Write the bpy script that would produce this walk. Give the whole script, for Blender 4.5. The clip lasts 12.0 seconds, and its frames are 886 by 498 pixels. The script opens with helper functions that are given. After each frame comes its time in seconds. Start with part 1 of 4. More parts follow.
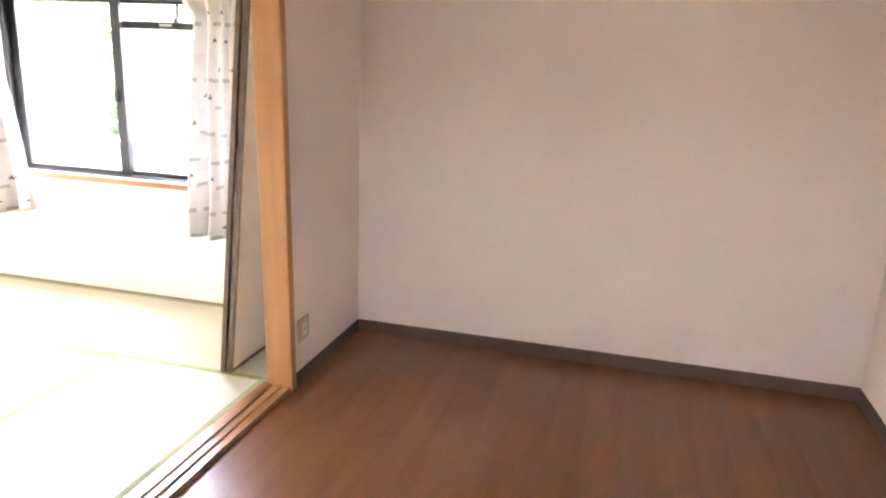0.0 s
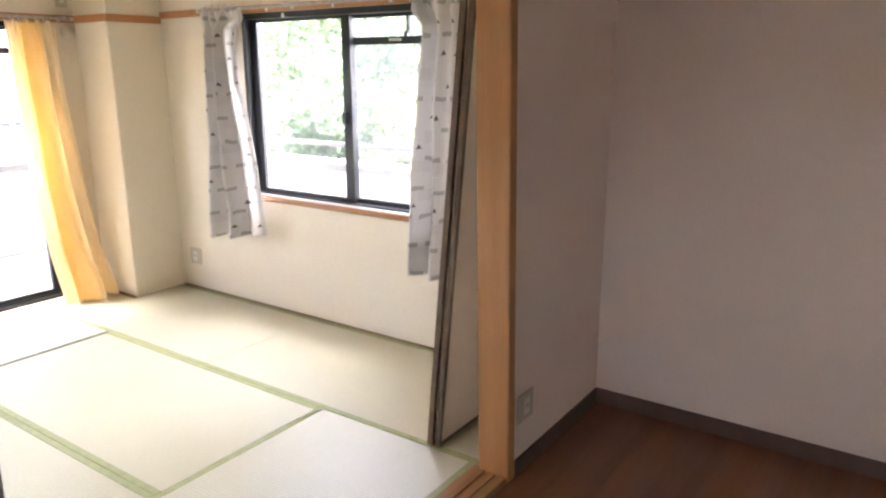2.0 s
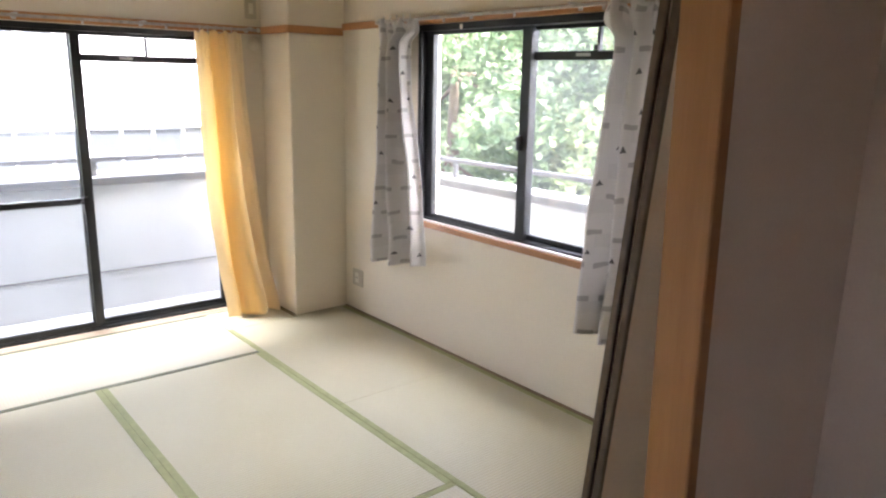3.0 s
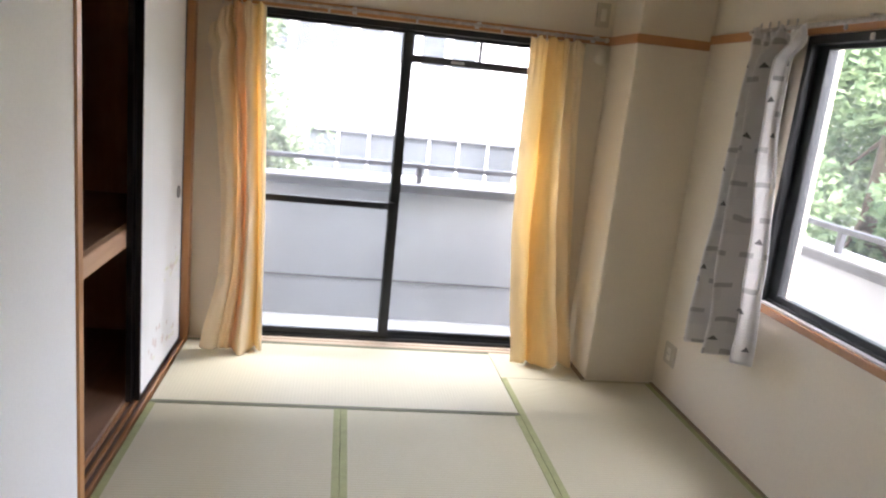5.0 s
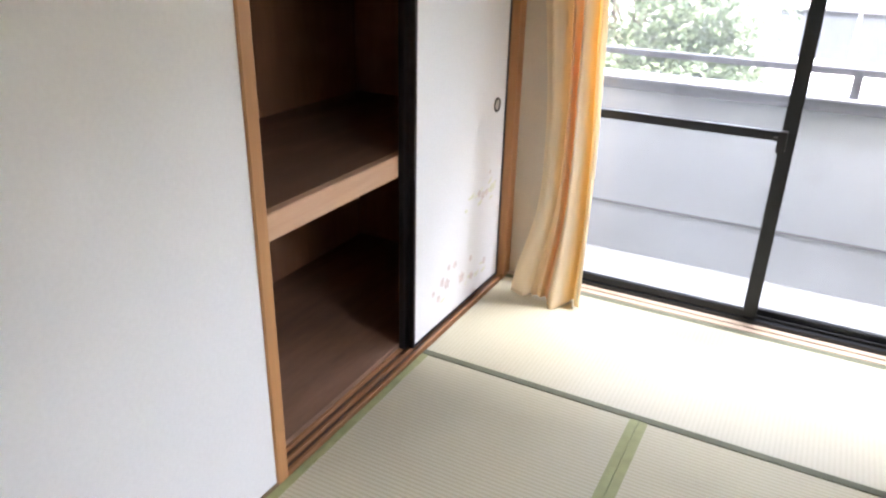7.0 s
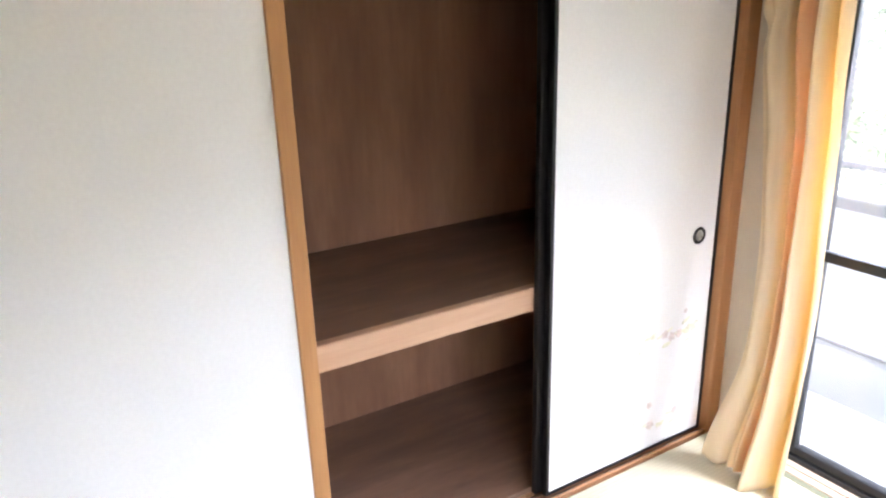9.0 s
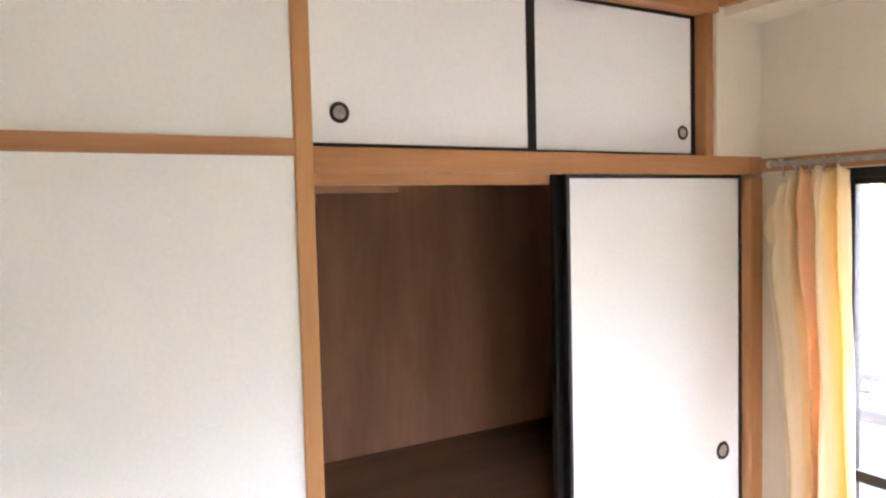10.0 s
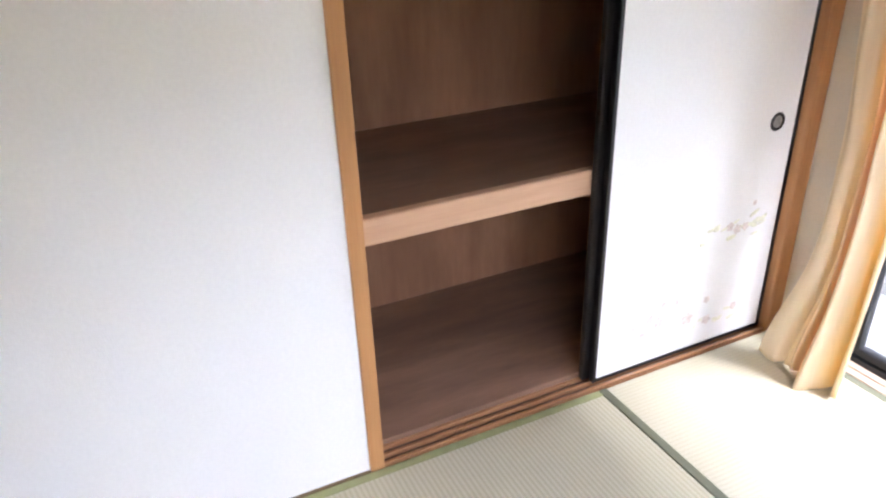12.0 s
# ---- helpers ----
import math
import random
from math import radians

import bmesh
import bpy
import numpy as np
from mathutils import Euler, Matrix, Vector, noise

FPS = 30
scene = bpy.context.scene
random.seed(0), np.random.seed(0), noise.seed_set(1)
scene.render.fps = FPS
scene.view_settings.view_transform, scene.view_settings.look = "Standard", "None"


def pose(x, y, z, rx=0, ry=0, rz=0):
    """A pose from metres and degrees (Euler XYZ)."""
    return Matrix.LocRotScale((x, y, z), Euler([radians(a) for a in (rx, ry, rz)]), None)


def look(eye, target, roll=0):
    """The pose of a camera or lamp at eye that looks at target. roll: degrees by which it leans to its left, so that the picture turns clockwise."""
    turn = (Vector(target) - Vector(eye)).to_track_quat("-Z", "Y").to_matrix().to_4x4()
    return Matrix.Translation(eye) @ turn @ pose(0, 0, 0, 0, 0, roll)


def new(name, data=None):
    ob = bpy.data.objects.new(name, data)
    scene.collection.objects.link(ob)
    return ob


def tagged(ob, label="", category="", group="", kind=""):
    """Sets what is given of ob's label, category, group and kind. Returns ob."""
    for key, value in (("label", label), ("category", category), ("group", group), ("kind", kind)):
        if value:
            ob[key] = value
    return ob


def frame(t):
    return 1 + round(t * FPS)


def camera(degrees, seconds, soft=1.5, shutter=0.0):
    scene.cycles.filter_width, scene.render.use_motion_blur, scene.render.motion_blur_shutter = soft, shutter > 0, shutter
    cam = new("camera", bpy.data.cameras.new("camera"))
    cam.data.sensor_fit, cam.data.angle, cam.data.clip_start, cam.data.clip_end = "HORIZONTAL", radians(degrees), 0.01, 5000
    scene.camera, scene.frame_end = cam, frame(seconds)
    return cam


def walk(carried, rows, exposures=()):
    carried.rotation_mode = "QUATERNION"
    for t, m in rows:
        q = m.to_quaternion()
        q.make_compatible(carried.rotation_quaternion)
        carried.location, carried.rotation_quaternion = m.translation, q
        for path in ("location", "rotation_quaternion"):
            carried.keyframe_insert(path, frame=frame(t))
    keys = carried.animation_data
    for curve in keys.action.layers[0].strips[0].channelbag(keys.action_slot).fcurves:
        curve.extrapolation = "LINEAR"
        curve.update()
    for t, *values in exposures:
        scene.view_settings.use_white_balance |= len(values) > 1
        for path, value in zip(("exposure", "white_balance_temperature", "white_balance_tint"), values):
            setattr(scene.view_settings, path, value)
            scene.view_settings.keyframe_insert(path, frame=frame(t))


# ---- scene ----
cam = camera(63.6, 12.0, soft=2.3)
PATH = [
    (0, (-1.138, -1.609, 1.536), (0.73, -1.117, 1.019), 2.3),
    (0.5, (-1.03, -1.634, 1.511), (0.782, -0.949, 1.012), 0.2),
    (1, (-0.895, -1.551, 1.514), (0.843, -0.719, 0.976), 0.4),
    (1.5, (-0.726, -1.426, 1.515), (0.972, -0.495, 1.014), -1.4),
    (2, (-0.445, -1.329, 1.513), (1.148, -0.225, 1.02), -0.1),
    (2.5, (-0.175, -1.227, 1.525), (1.165, 0.178, 1.044), -0.4),
    (3, (0.054, -1.056, 1.528), (1.294, 0.444, 1.07), 1.2),
    (3.5, (0.216, -0.898, 1.539), (1.13, 0.832, 1.127), -0.4),
    (5.3, (0.918, -0.383, 1.465), (1.03, 1.56, 1.012), 5.8),
    (5.5, (1.018, -0.291, 1.486), (0.967, 1.649, 1.003), 4.8),
    (6, (1.132, -0.032, 1.471), (0.743, 1.815, 0.809), 2.9),
    (6.5, (1.116, 0.294, 1.489), (0.53, 2.034, 0.697), 2.4),
    (7, (1.172, 0.5, 1.481), (0.319, 2.118, 0.672), 1.4),
    (7.2, (1.262, 0.6, 1.515), (0.25, 2.118, 0.702), 2.4),
    (8.8, (1.562, 1.183, 1.608), (-0.046, 2.125, 0.872), -1.0),
    (9, (1.583, 1.208, 1.634), (-0.043, 2.176, 0.989), -1.8),
    (9.5, (1.602, 1.188, 1.654), (-0.073, 2.22, 1.299), -0.1),
    (10, (1.611, 1.183, 1.69), (-0.119, 2.181, 1.58), -1.4),
    (10.5, (1.622, 1.188, 1.691), (-0.125, 2.161, 1.672), -1.4),
    (11, (1.613, 1.217, 1.643), (-0.114, 2.166, 1.3), -2.5),
    (11.5, (1.591, 1.232, 1.609), (-0.048, 2.139, 0.908), -2.5),
    (12, (1.569, 1.259, 1.556), (-0.05, 2.009, 0.652), -2.0),
]
EXPOSURES = [(0.0, 6.65, 6400, 26), (0.5, 6.5, 6400, 26), (1.0, 6.1, 6350, 27), (1.5, 5.8, 6350, 27), (2.0, 5.42, 6300, 26), (2.5, 4.95, 6250, 25), (3.0, 4.6, 6250, 24), (3.5, 4.18, 6250, 23),
             (5.5, 4.05, 6200, 25), (6.0, 4.13, 6200, 25), (6.5, 4.2, 6200, 25), (7.2, 4.36, 6180, 24), (9.0, 4.93, 6000, 25), (9.5, 5.1, 6050, 27), (10.0, 5.2, 6100, 29), (10.5, 5.25, 6100, 29), (11.0, 5.1, 6050, 27), (12.0, 4.7, 6000, 27)]
walk(cam, [(t, look(eye, target, roll)) for t, eye, target, roll in PATH], EXPOSURES)

# ---- world and sun ----
world = bpy.data.worlds.new("sky")
scene.world = world
world.use_nodes = True
wn = world.node_tree.nodes
sky = wn.new("ShaderNodeTexSky")
sky.sky_type, sky.sun_disc = "NISHITA", False
sky.sun_elevation, sky.sun_rotation = radians(42), radians(181)
sky.air_density, sky.dust_density, sky.ozone_density = 1.0, 4.0, 1.0
wn["Background"].inputs["Strength"].default_value = 0.15
haze = wn.new("ShaderNodeHueSaturation")
haze.inputs["Saturation"].default_value = 0.45
world.node_tree.links.new(sky.outputs[0], haze.inputs["Color"])
world.node_tree.links.new(haze.outputs[0], wn["Background"].inputs["Color"])

sun_data = bpy.data.lights.new("sun", "SUN")
sun_data.energy, sun_data.angle, sun_data.color = 1.5, radians(12), (1.0, 0.95, 0.88)
sun = new("sun", sun_data)
sun.matrix_world = look((-0.5, -20, 18), (0, 0, 0))


def added_sky_lamp(name, at, aim, wide, high, watts):
    """Adds an unseen area lamp outside the glass to brighten the room like sky."""
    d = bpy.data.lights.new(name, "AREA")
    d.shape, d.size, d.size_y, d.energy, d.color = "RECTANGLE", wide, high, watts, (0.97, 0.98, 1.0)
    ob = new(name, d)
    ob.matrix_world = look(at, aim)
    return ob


# Added lamps brighten the north mat, the floor by the window, the west wall.
added_sky_lamp("added_lamp_balcony_door", (1.10, 3.88, 2.70), (1.05, 2.75, 0.0), 0.8, 0.5, 25.5)
added_sky_lamp("added_lamp_window", (3.02, 1.41, 2.22), (0.9, 1.40, 0.0), 1.5, 0.6, 2.2)
added_sky_lamp("added_lamp_over_trees", (5.6, 1.3, 2.95), (0.0, 1.8, 0.7), 3.0, 1.1, 9.5)


# ---- materials ----
def mat_new(name):
    m = bpy.data.materials.new(name)
    m.use_nodes = True
    nt = m.node_tree
    return m, nt, nt.nodes["Principled BSDF"]


def node(nt, kind, **inputs):
    n = nt.nodes.new(kind)
    for k, v in inputs.items():
        n.inputs[k].default_value = v
    return n


def coords(nt, scale=(1, 1, 1), kind="Object"):
    tc = nt.nodes.new("ShaderNodeTexCoord")
    mp = nt.nodes.new("ShaderNodeMapping")
    mp.inputs["Scale"].default_value = scale
    nt.links.new(tc.outputs[kind], mp.inputs["Vector"])
    return mp.outputs[0]


def ramp(nt, fac, stops):
    r = nt.nodes.new("ShaderNodeValToRGB")
    el = r.color_ramp.elements
    while len(el) < len(stops):
        el.new(0.5)
    for e, (p, c) in zip(el, stops):
        e.position, e.color = p, (*c, 1)
    nt.links.new(fac, r.inputs[0])
    return r.outputs[0]


def mixc(nt, fac, a, b, mode="MIX"):
    m = nt.nodes.new("ShaderNodeMix")
    m.data_type, m.blend_type = "RGBA", mode
    for sock, v in ((m.inputs[0], fac), (m.inputs[6], a), (m.inputs[7], b)):
        if isinstance(v, (int, float)):
            sock.default_value = v
        elif isinstance(v, tuple):
            sock.default_value = (*v, 1)
        else:
            nt.links.new(v, sock)
    return m.outputs[2]


def mth(nt, op, a, b=0.0):
    m = nt.nodes.new("ShaderNodeMath")
    m.operation = op
    for sock, v in ((m.inputs[0], a), (m.inputs[1], b)):
        if isinstance(v, (int, float)):
            sock.default_value = v
        else:
            nt.links.new(v, sock)
    return m.outputs[0]


def bump(nt, bsdf, height, strength=0.2, distance=0.002):
    b = nt.nodes.new("ShaderNodeBump")
    b.inputs["Strength"].default_value, b.inputs["Distance"].default_value = strength, distance
    nt.links.new(height, b.inputs["Height"])
    nt.links.new(b.outputs[0], bsdf.inputs["Normal"])


def noisy(nt, scale, detail=3.0, vec=None, rough=0.5):
    n = node(nt, "ShaderNodeTexNoise", Scale=scale, Detail=detail, Roughness=rough)
    if vec is not None:
        nt.links.new(vec, n.inputs["Vector"])
    return n.outputs["Fac"]


def shade(c, k):
    return tuple(min(1.0, v * k) for v in c)


def mat_plain(name, col, rough=0.5, metal=0.0, vary=0.08, scale=6.0, grain=0.0, gscale=300.0, spec=0.5):
    m, nt, b = mat_new(name)
    v = coords(nt)
    big = noisy(nt, scale, 4, v)
    c = ramp(nt, big, [(0.3, shade(col, 1 - vary)), (0.7, shade(col, 1 + vary))])
    nt.links.new(c, b.inputs["Base Color"])
    b.inputs["Roughness"].default_value, b.inputs["Metallic"].default_value = rough, metal
    b.inputs["Specular IOR Level"].default_value = spec
    if grain:
        bump(nt, b, noisy(nt, gscale, 2, v), grain, 0.001)
    return m


def mat_wallpaper(name, col):
    """Vinyl wallpaper with a fine woven emboss and faint broad unevenness."""
    m, nt, b = mat_new(name)
    v = coords(nt)
    big = noisy(nt, 1.3, 3, v)
    fine = noisy(nt, 90, 3, v)
    c1 = ramp(nt, big, [(0.3, shade(col, 0.955)), (0.75, shade(col, 1.02))])
    c2 = mixc(nt, 0.10, c1, ramp(nt, fine, [(0.35, shade(col, 0.75)), (0.65, shade(col, 1.05))]))
    nt.links.new(c2, b.inputs["Base Color"])
    b.inputs["Roughness"].default_value = 0.75
    b.inputs["Specular IOR Level"].default_value = 0.25
    weave = noisy(nt, 260, 2, coords(nt, (1, 1, 0.35)))
    bump(nt, b, weave, 0.35, 0.0012)
    return m


def mat_wood(name, light, dark, axis, rough=0.45, ring=14.0, spec=0.4, vary=0.0, wear=0.0):
    """Straight-grained wood; axis is the direction in which the grain runs."""
    m, nt, b = mat_new(name)
    sc = [ring, ring, ring]
    sc["xyz".index(axis)] = ring * 0.05
    v = coords(nt, tuple(sc))
    broad = noisy(nt, 1.0, 5, v, 0.6)
    fine = noisy(nt, 9.0, 3, v, 0.6)
    f = mth(nt, "ADD", mth(nt, "MULTIPLY", broad, 0.72), mth(nt, "MULTIPLY", fine, 0.28))
    c = ramp(nt, f, [(0.34, dark), (0.66, light)])
    if wear:
        sc2 = [3.2, 3.2, 3.2]
        sc2["xyz".index(axis)] = 0.8
        blot = noisy(nt, 1.6, 4, coords(nt, tuple(sc2)), 0.65)
        c = mixc(nt, wear, c, ramp(nt, blot, [(0.32, shade(dark, 0.45)), (0.5, dark), (0.72, shade(light, 1.5))]))
    if vary:
        info = nt.nodes.new("ShaderNodeObjectInfo")
        k = mth(nt, "ADD", mth(nt, "MULTIPLY", info.outputs["Random"], vary), 1 - vary / 2)
        cb = nt.nodes.new("ShaderNodeCombineColor")
        for s in cb.inputs:
            nt.links.new(k, s)
        c = mixc(nt, 1.0, c, cb.outputs[0], "MULTIPLY")
    nt.links.new(c, b.inputs["Base Color"])
    b.inputs["Roughness"].default_value = rough
    b.inputs["Specular IOR Level"].default_value = spec
    bump(nt, b, fine, 0.12, 0.001)
    return m


def mat_tatami(name, axis):
    """Woven rush; axis is the direction across which the ribs repeat."""
    m, nt, b = mat_new(name)
    v = coords(nt)
    i = "xyz".index(axis)
    w = nt.nodes.new("ShaderNodeTexWave")
    w.wave_type, w.bands_direction = "BANDS", "XYZ"[i]
    w.inputs["Scale"].default_value = 20.0
    w.inputs["Distortion"].default_value = 0.5
    w.inputs["Detail Scale"].default_value = 6.0
    nt.links.new(v, w.inputs["Vector"])
    sc = [700.0, 700.0, 50.0]
    sc[i] = 90.0
    straw = noisy(nt, 1.0, 2, coords(nt, tuple(sc)))
    big = noisy(nt, 1.7, 4, v)
    c = ramp(nt, big, [(0.3, (0.48, 0.43, 0.292)), (0.72, (0.55, 0.495, 0.35))])
    c = mixc(nt, 0.30, c, ramp(nt, straw, [(0.3, (0.36, 0.325, 0.21)), (0.7, (0.56, 0.52, 0.37))]))
    c = mixc(nt, 0.10 if axis == "x" else 0.21, c, ramp(nt, w.outputs["Fac"], [(0.2, (0.36, 0.33, 0.21)), (0.8, (0.70, 0.65, 0.48))]))
    nt.links.new(c, b.inputs["Base Color"])
    b.inputs["Roughness"].default_value = 0.45 if axis == "x" else 0.48
    b.inputs["Specular IOR Level"].default_value = 0.7 if axis == "x" else 0.25
    b.inputs["Anisotropic"].default_value = 0.4 if axis == "x" else 0.85
    tg = nt.nodes.new("ShaderNodeTangent")
    tg.direction_type, tg.uv_map = "UV_MAP", "UVMap"
    nt.links.new(tg.outputs[0], b.inputs["Tangent"])
    h = mth(nt, "ADD", w.outputs["Fac"], mth(nt, "MULTIPLY", straw, 0.6))
    bump(nt, b, h, 0.17 if axis == "x" else 0.26, 0.002)
    return m


def mat_cloth(name, stops_fn, translucency=0.45):
    m, nt, b = mat_new(name)
    col = stops_fn(nt)
    b.inputs["Roughness"].default_value = 0.85
    b.inputs["Specular IOR Level"].default_value = 0.15
    nt.links.new(col, b.inputs["Base Color"])
    fine = noisy(nt, 500, 2, coords(nt))
    bump(nt, b, fine, 0.2, 0.001)
    tr = nt.nodes.new("ShaderNodeBsdfTranslucent")
    nt.links.new(col, tr.inputs["Color"])
    mx = nt.nodes.new("ShaderNodeMixShader")
    mx.inputs[0].default_value = translucency
    nt.links.new(b.outputs[0], mx.inputs[1])
    nt.links.new(tr.outputs[0], mx.inputs[2])
    nt.links.new(mx.outputs[0], nt.nodes["Material Output"].inputs["Surface"])
    return m


def stripes_orange(nt):
    """Cream cloth with soft-edged orange and yellow vertical stripes."""
    uv = nt.nodes.new("ShaderNodeTexCoord")
    sep = nt.nodes.new("ShaderNodeSeparateXYZ")
    nt.links.new(uv.outputs["UV"], sep.inputs[0])
    wob = mth(nt, "MULTIPLY", noisy(nt, 3.0, 2, coords(nt, (1, 1, 0.4))), 0.03)
    f = mth(nt, "FRACT", mth(nt, "ADD", sep.outputs[0], wob))
    cream, tan, orange, yellow = (0.92, 0.80, 0.585), (0.91, 0.735, 0.48), (0.90, 0.61, 0.35), (0.92, 0.72, 0.36)
    c = ramp(nt, f, [(0.0, cream), (0.30, cream), (0.38, tan), (0.48, tan), (0.53, orange), (0.58, orange),
                     (0.64, cream), (0.76, cream), (0.82, yellow), (0.88, yellow), (1.0, cream)])
    slub = noisy(nt, 1.0, 2, coords(nt, (160, 160, 6)))
    return mixc(nt, 0.06, c, ramp(nt, slub, [(0.3, (0.55, 0.40, 0.20)), (0.7, (1.0, 0.9, 0.7))]))


def print_grey(nt):
    """White cloth printed with broken grey bars and small dark triangles."""
    uv = nt.nodes.new("ShaderNodeTexCoord")
    sep = nt.nodes.new("ShaderNodeSeparateXYZ")
    nt.links.new(uv.outputs["UV"], sep.inputs[0])
    drift = mth(nt, "MULTIPLY", mth(nt, "SUBTRACT", noisy(nt, 9.0, 2, coords(nt)), 0.5), 0.035)
    u, v = sep.outputs[0], mth(nt, "ADD", sep.outputs[1], drift)
    vv = mth(nt, "MULTIPLY", v, 1 / 0.150)
    row = mth(nt, "FLOOR", vv)
    fy = mth(nt, "FRACT", vv)
    uu = mth(nt, "ADD", mth(nt, "MULTIPLY", u, 1 / 0.115), mth(nt, "MULTIPLY", row, 0.37))
    fx = mth(nt, "FRACT", uu)
    cell = nt.nodes.new("ShaderNodeTexWhiteNoise")
    cell.noise_dimensions = "2D"
    cb = nt.nodes.new("ShaderNodeCombineXYZ")
    nt.links.new(mth(nt, "FLOOR", uu), cb.inputs[0])
    nt.links.new(row, cb.inputs[1])
    nt.links.new(cb.outputs[0], cell.inputs["Vector"])
    rnd = cell.outputs["Value"]
    bar = mth(nt, "MULTIPLY", mth(nt, "LESS_THAN", fy, 0.15), mth(nt, "GREATER_THAN", rnd, 0.32))
    bar = mth(nt, "MULTIPLY", bar, mth(nt, "LESS_THAN", fx, 0.62))
    block = mth(nt, "MULTIPLY", mth(nt, "GREATER_THAN", fy, 0.62), mth(nt, "GREATER_THAN", rnd, 0.75))
    off = mth(nt, "ABSOLUTE", mth(nt, "SUBTRACT", fx, 0.72))
    tri = mth(nt, "LESS_THAN", off, mth(nt, "MULTIPLY", mth(nt, "SUBTRACT", 0.56, fy), 1.0))
    tri = mth(nt, "MULTIPLY", tri, mth(nt, "GREATER_THAN", fy, 0.40))
    tri = mth(nt, "MULTIPLY", tri, mth(nt, "LESS_THAN", rnd, 0.62))
    c = mixc(nt, mth(nt, "MULTIPLY", bar, 0.62), (0.66, 0.635, 0.615), (0.25, 0.23, 0.225))
    c = mixc(nt, mth(nt, "MULTIPLY", block, 0.45), c, (0.56, 0.54, 0.52))
    return mixc(nt, mth(nt, "MULTIPLY", tri, 0.9), c, (0.08, 0.075, 0.08))


def mat_glass(name):
    m, nt, b = mat_new(name)
    tr = nt.nodes.new("ShaderNodeBsdfTransparent")
    tr.inputs[0].default_value = (0.93, 0.96, 0.95, 1)
    gl = nt.nodes.new("ShaderNodeBsdfGlossy")
    gl.inputs["Roughness"].default_value = 0.03
    fr = nt.nodes.new("ShaderNodeLayerWeight")
    gloss = mth(nt, "ADD", mth(nt, "MULTIPLY", mth(nt, "POWER", fr.outputs["Facing"], 5.0), 0.7), 0.025)
    mx = nt.nodes.new("ShaderNodeMixShader")
    nt.links.new(gloss, mx.inputs[0])
    nt.links.new(tr.outputs[0], mx.inputs[1])
    nt.links.new(gl.outputs[0], mx.inputs[2])
    # Faint uneven translucent veil, put in to wash out the view.
    veil = nt.nodes.new("ShaderNodeBsdfTranslucent")
    veil.inputs[0].default_value = (0.9, 0.92, 0.92, 1)
    film = nt.nodes.new("ShaderNodeMixShader")
    nt.links.new(mth(nt, "MULTIPLY", noisy(nt, 2.5, 4, coords(nt)), 0.018), film.inputs[0])
    nt.links.new(mx.outputs[0], film.inputs[1])
    nt.links.new(veil.outputs[0], film.inputs[2])
    nt.links.new(film.outputs[0], nt.nodes["Material Output"].inputs["Surface"])
    return m


def mat_screen(name):
    """Fine grey insect netting, mostly see-through."""
    m, nt, b = mat_new(name)
    b.inputs["Base Color"].default_value = (0.42, 0.43, 0.43, 1)
    b.inputs["Roughness"].default_value = 0.8
    glow = nt.nodes.new("ShaderNodeBsdfTranslucent")
    glow.inputs[0].default_value = (0.75, 0.77, 0.77, 1)
    weave = nt.nodes.new("ShaderNodeMixShader")
    weave.inputs[0].default_value = 0.6
    nt.links.new(b.outputs[0], weave.inputs[1])
    nt.links.new(glow.outputs[0], weave.inputs[2])
    gap = nt.nodes.new("ShaderNodeBsdfTransparent")
    mx = nt.nodes.new("ShaderNodeMixShader")
    nt.links.new(mth(nt, "ADD", mth(nt, "MULTIPLY", noisy(nt, 4.0, 3, coords(nt)), 0.012), 0.016), mx.inputs[0])
    nt.links.new(gap.outputs[0], mx.inputs[1])
    nt.links.new(weave.outputs[0], mx.inputs[2])
    nt.links.new(mx.outputs[0], nt.nodes["Material Output"].inputs["Surface"])
    return m


def mat_leaf(name, a, b2):
    m, nt, b = mat_new(name)
    geo = nt.nodes.new("ShaderNodeNewGeometry")
    c = ramp(nt, geo.outputs["Random Per Island"], [(0.0, a), (1.0, b2)])
    nt.links.new(c, b.inputs["Base Color"])
    b.inputs["Roughness"].default_value = 0.5
    tr = nt.nodes.new("ShaderNodeBsdfTranslucent")
    nt.links.new(c, tr.inputs["Color"])
    mx = nt.nodes.new("ShaderNodeMixShader")
    mx.inputs[0].default_value = 0.45
    nt.links.new(b.outputs[0], mx.inputs[1])
    nt.links.new(tr.outputs[0], mx.inputs[2])
    nt.links.new(mx.outputs[0], nt.nodes["Material Output"].inputs["Surface"])
    return m


M_WALL = mat_wallpaper("cream wallpaper", (0.75, 0.675, 0.545))
M_WALL_HALL = mat_wallpaper("pale wallpaper", (0.85, 0.725, 0.618))
M_WALL_WHITE = mat_wallpaper("white wallpaper", (0.83, 0.815, 0.785))
M_CEIL = mat_wood("ceiling board", (0.66, 0.56, 0.33), (0.58, 0.48, 0.27), "y", 0.6, 9)
M_CEIL_HALL = mat_plain("ceiling paper", (0.78, 0.76, 0.73), 0.8)
TRIM_L, TRIM_D = (0.48, 0.235, 0.095), (0.365, 0.16, 0.06)
M_TRIM = {a: mat_wood("reddish trim wood " + a, TRIM_L, TRIM_D, a, 0.42, 16) for a in "xyz"}
M_POST = mat_wood("honey post wood", (0.53, 0.27, 0.105), (0.43, 0.20, 0.072), "z", 0.42, 16)
M_SHELF_EDGE = mat_wood("pale shelf edge wood", (0.62, 0.385, 0.235), (0.50, 0.29, 0.165), "y", 0.5, 16)
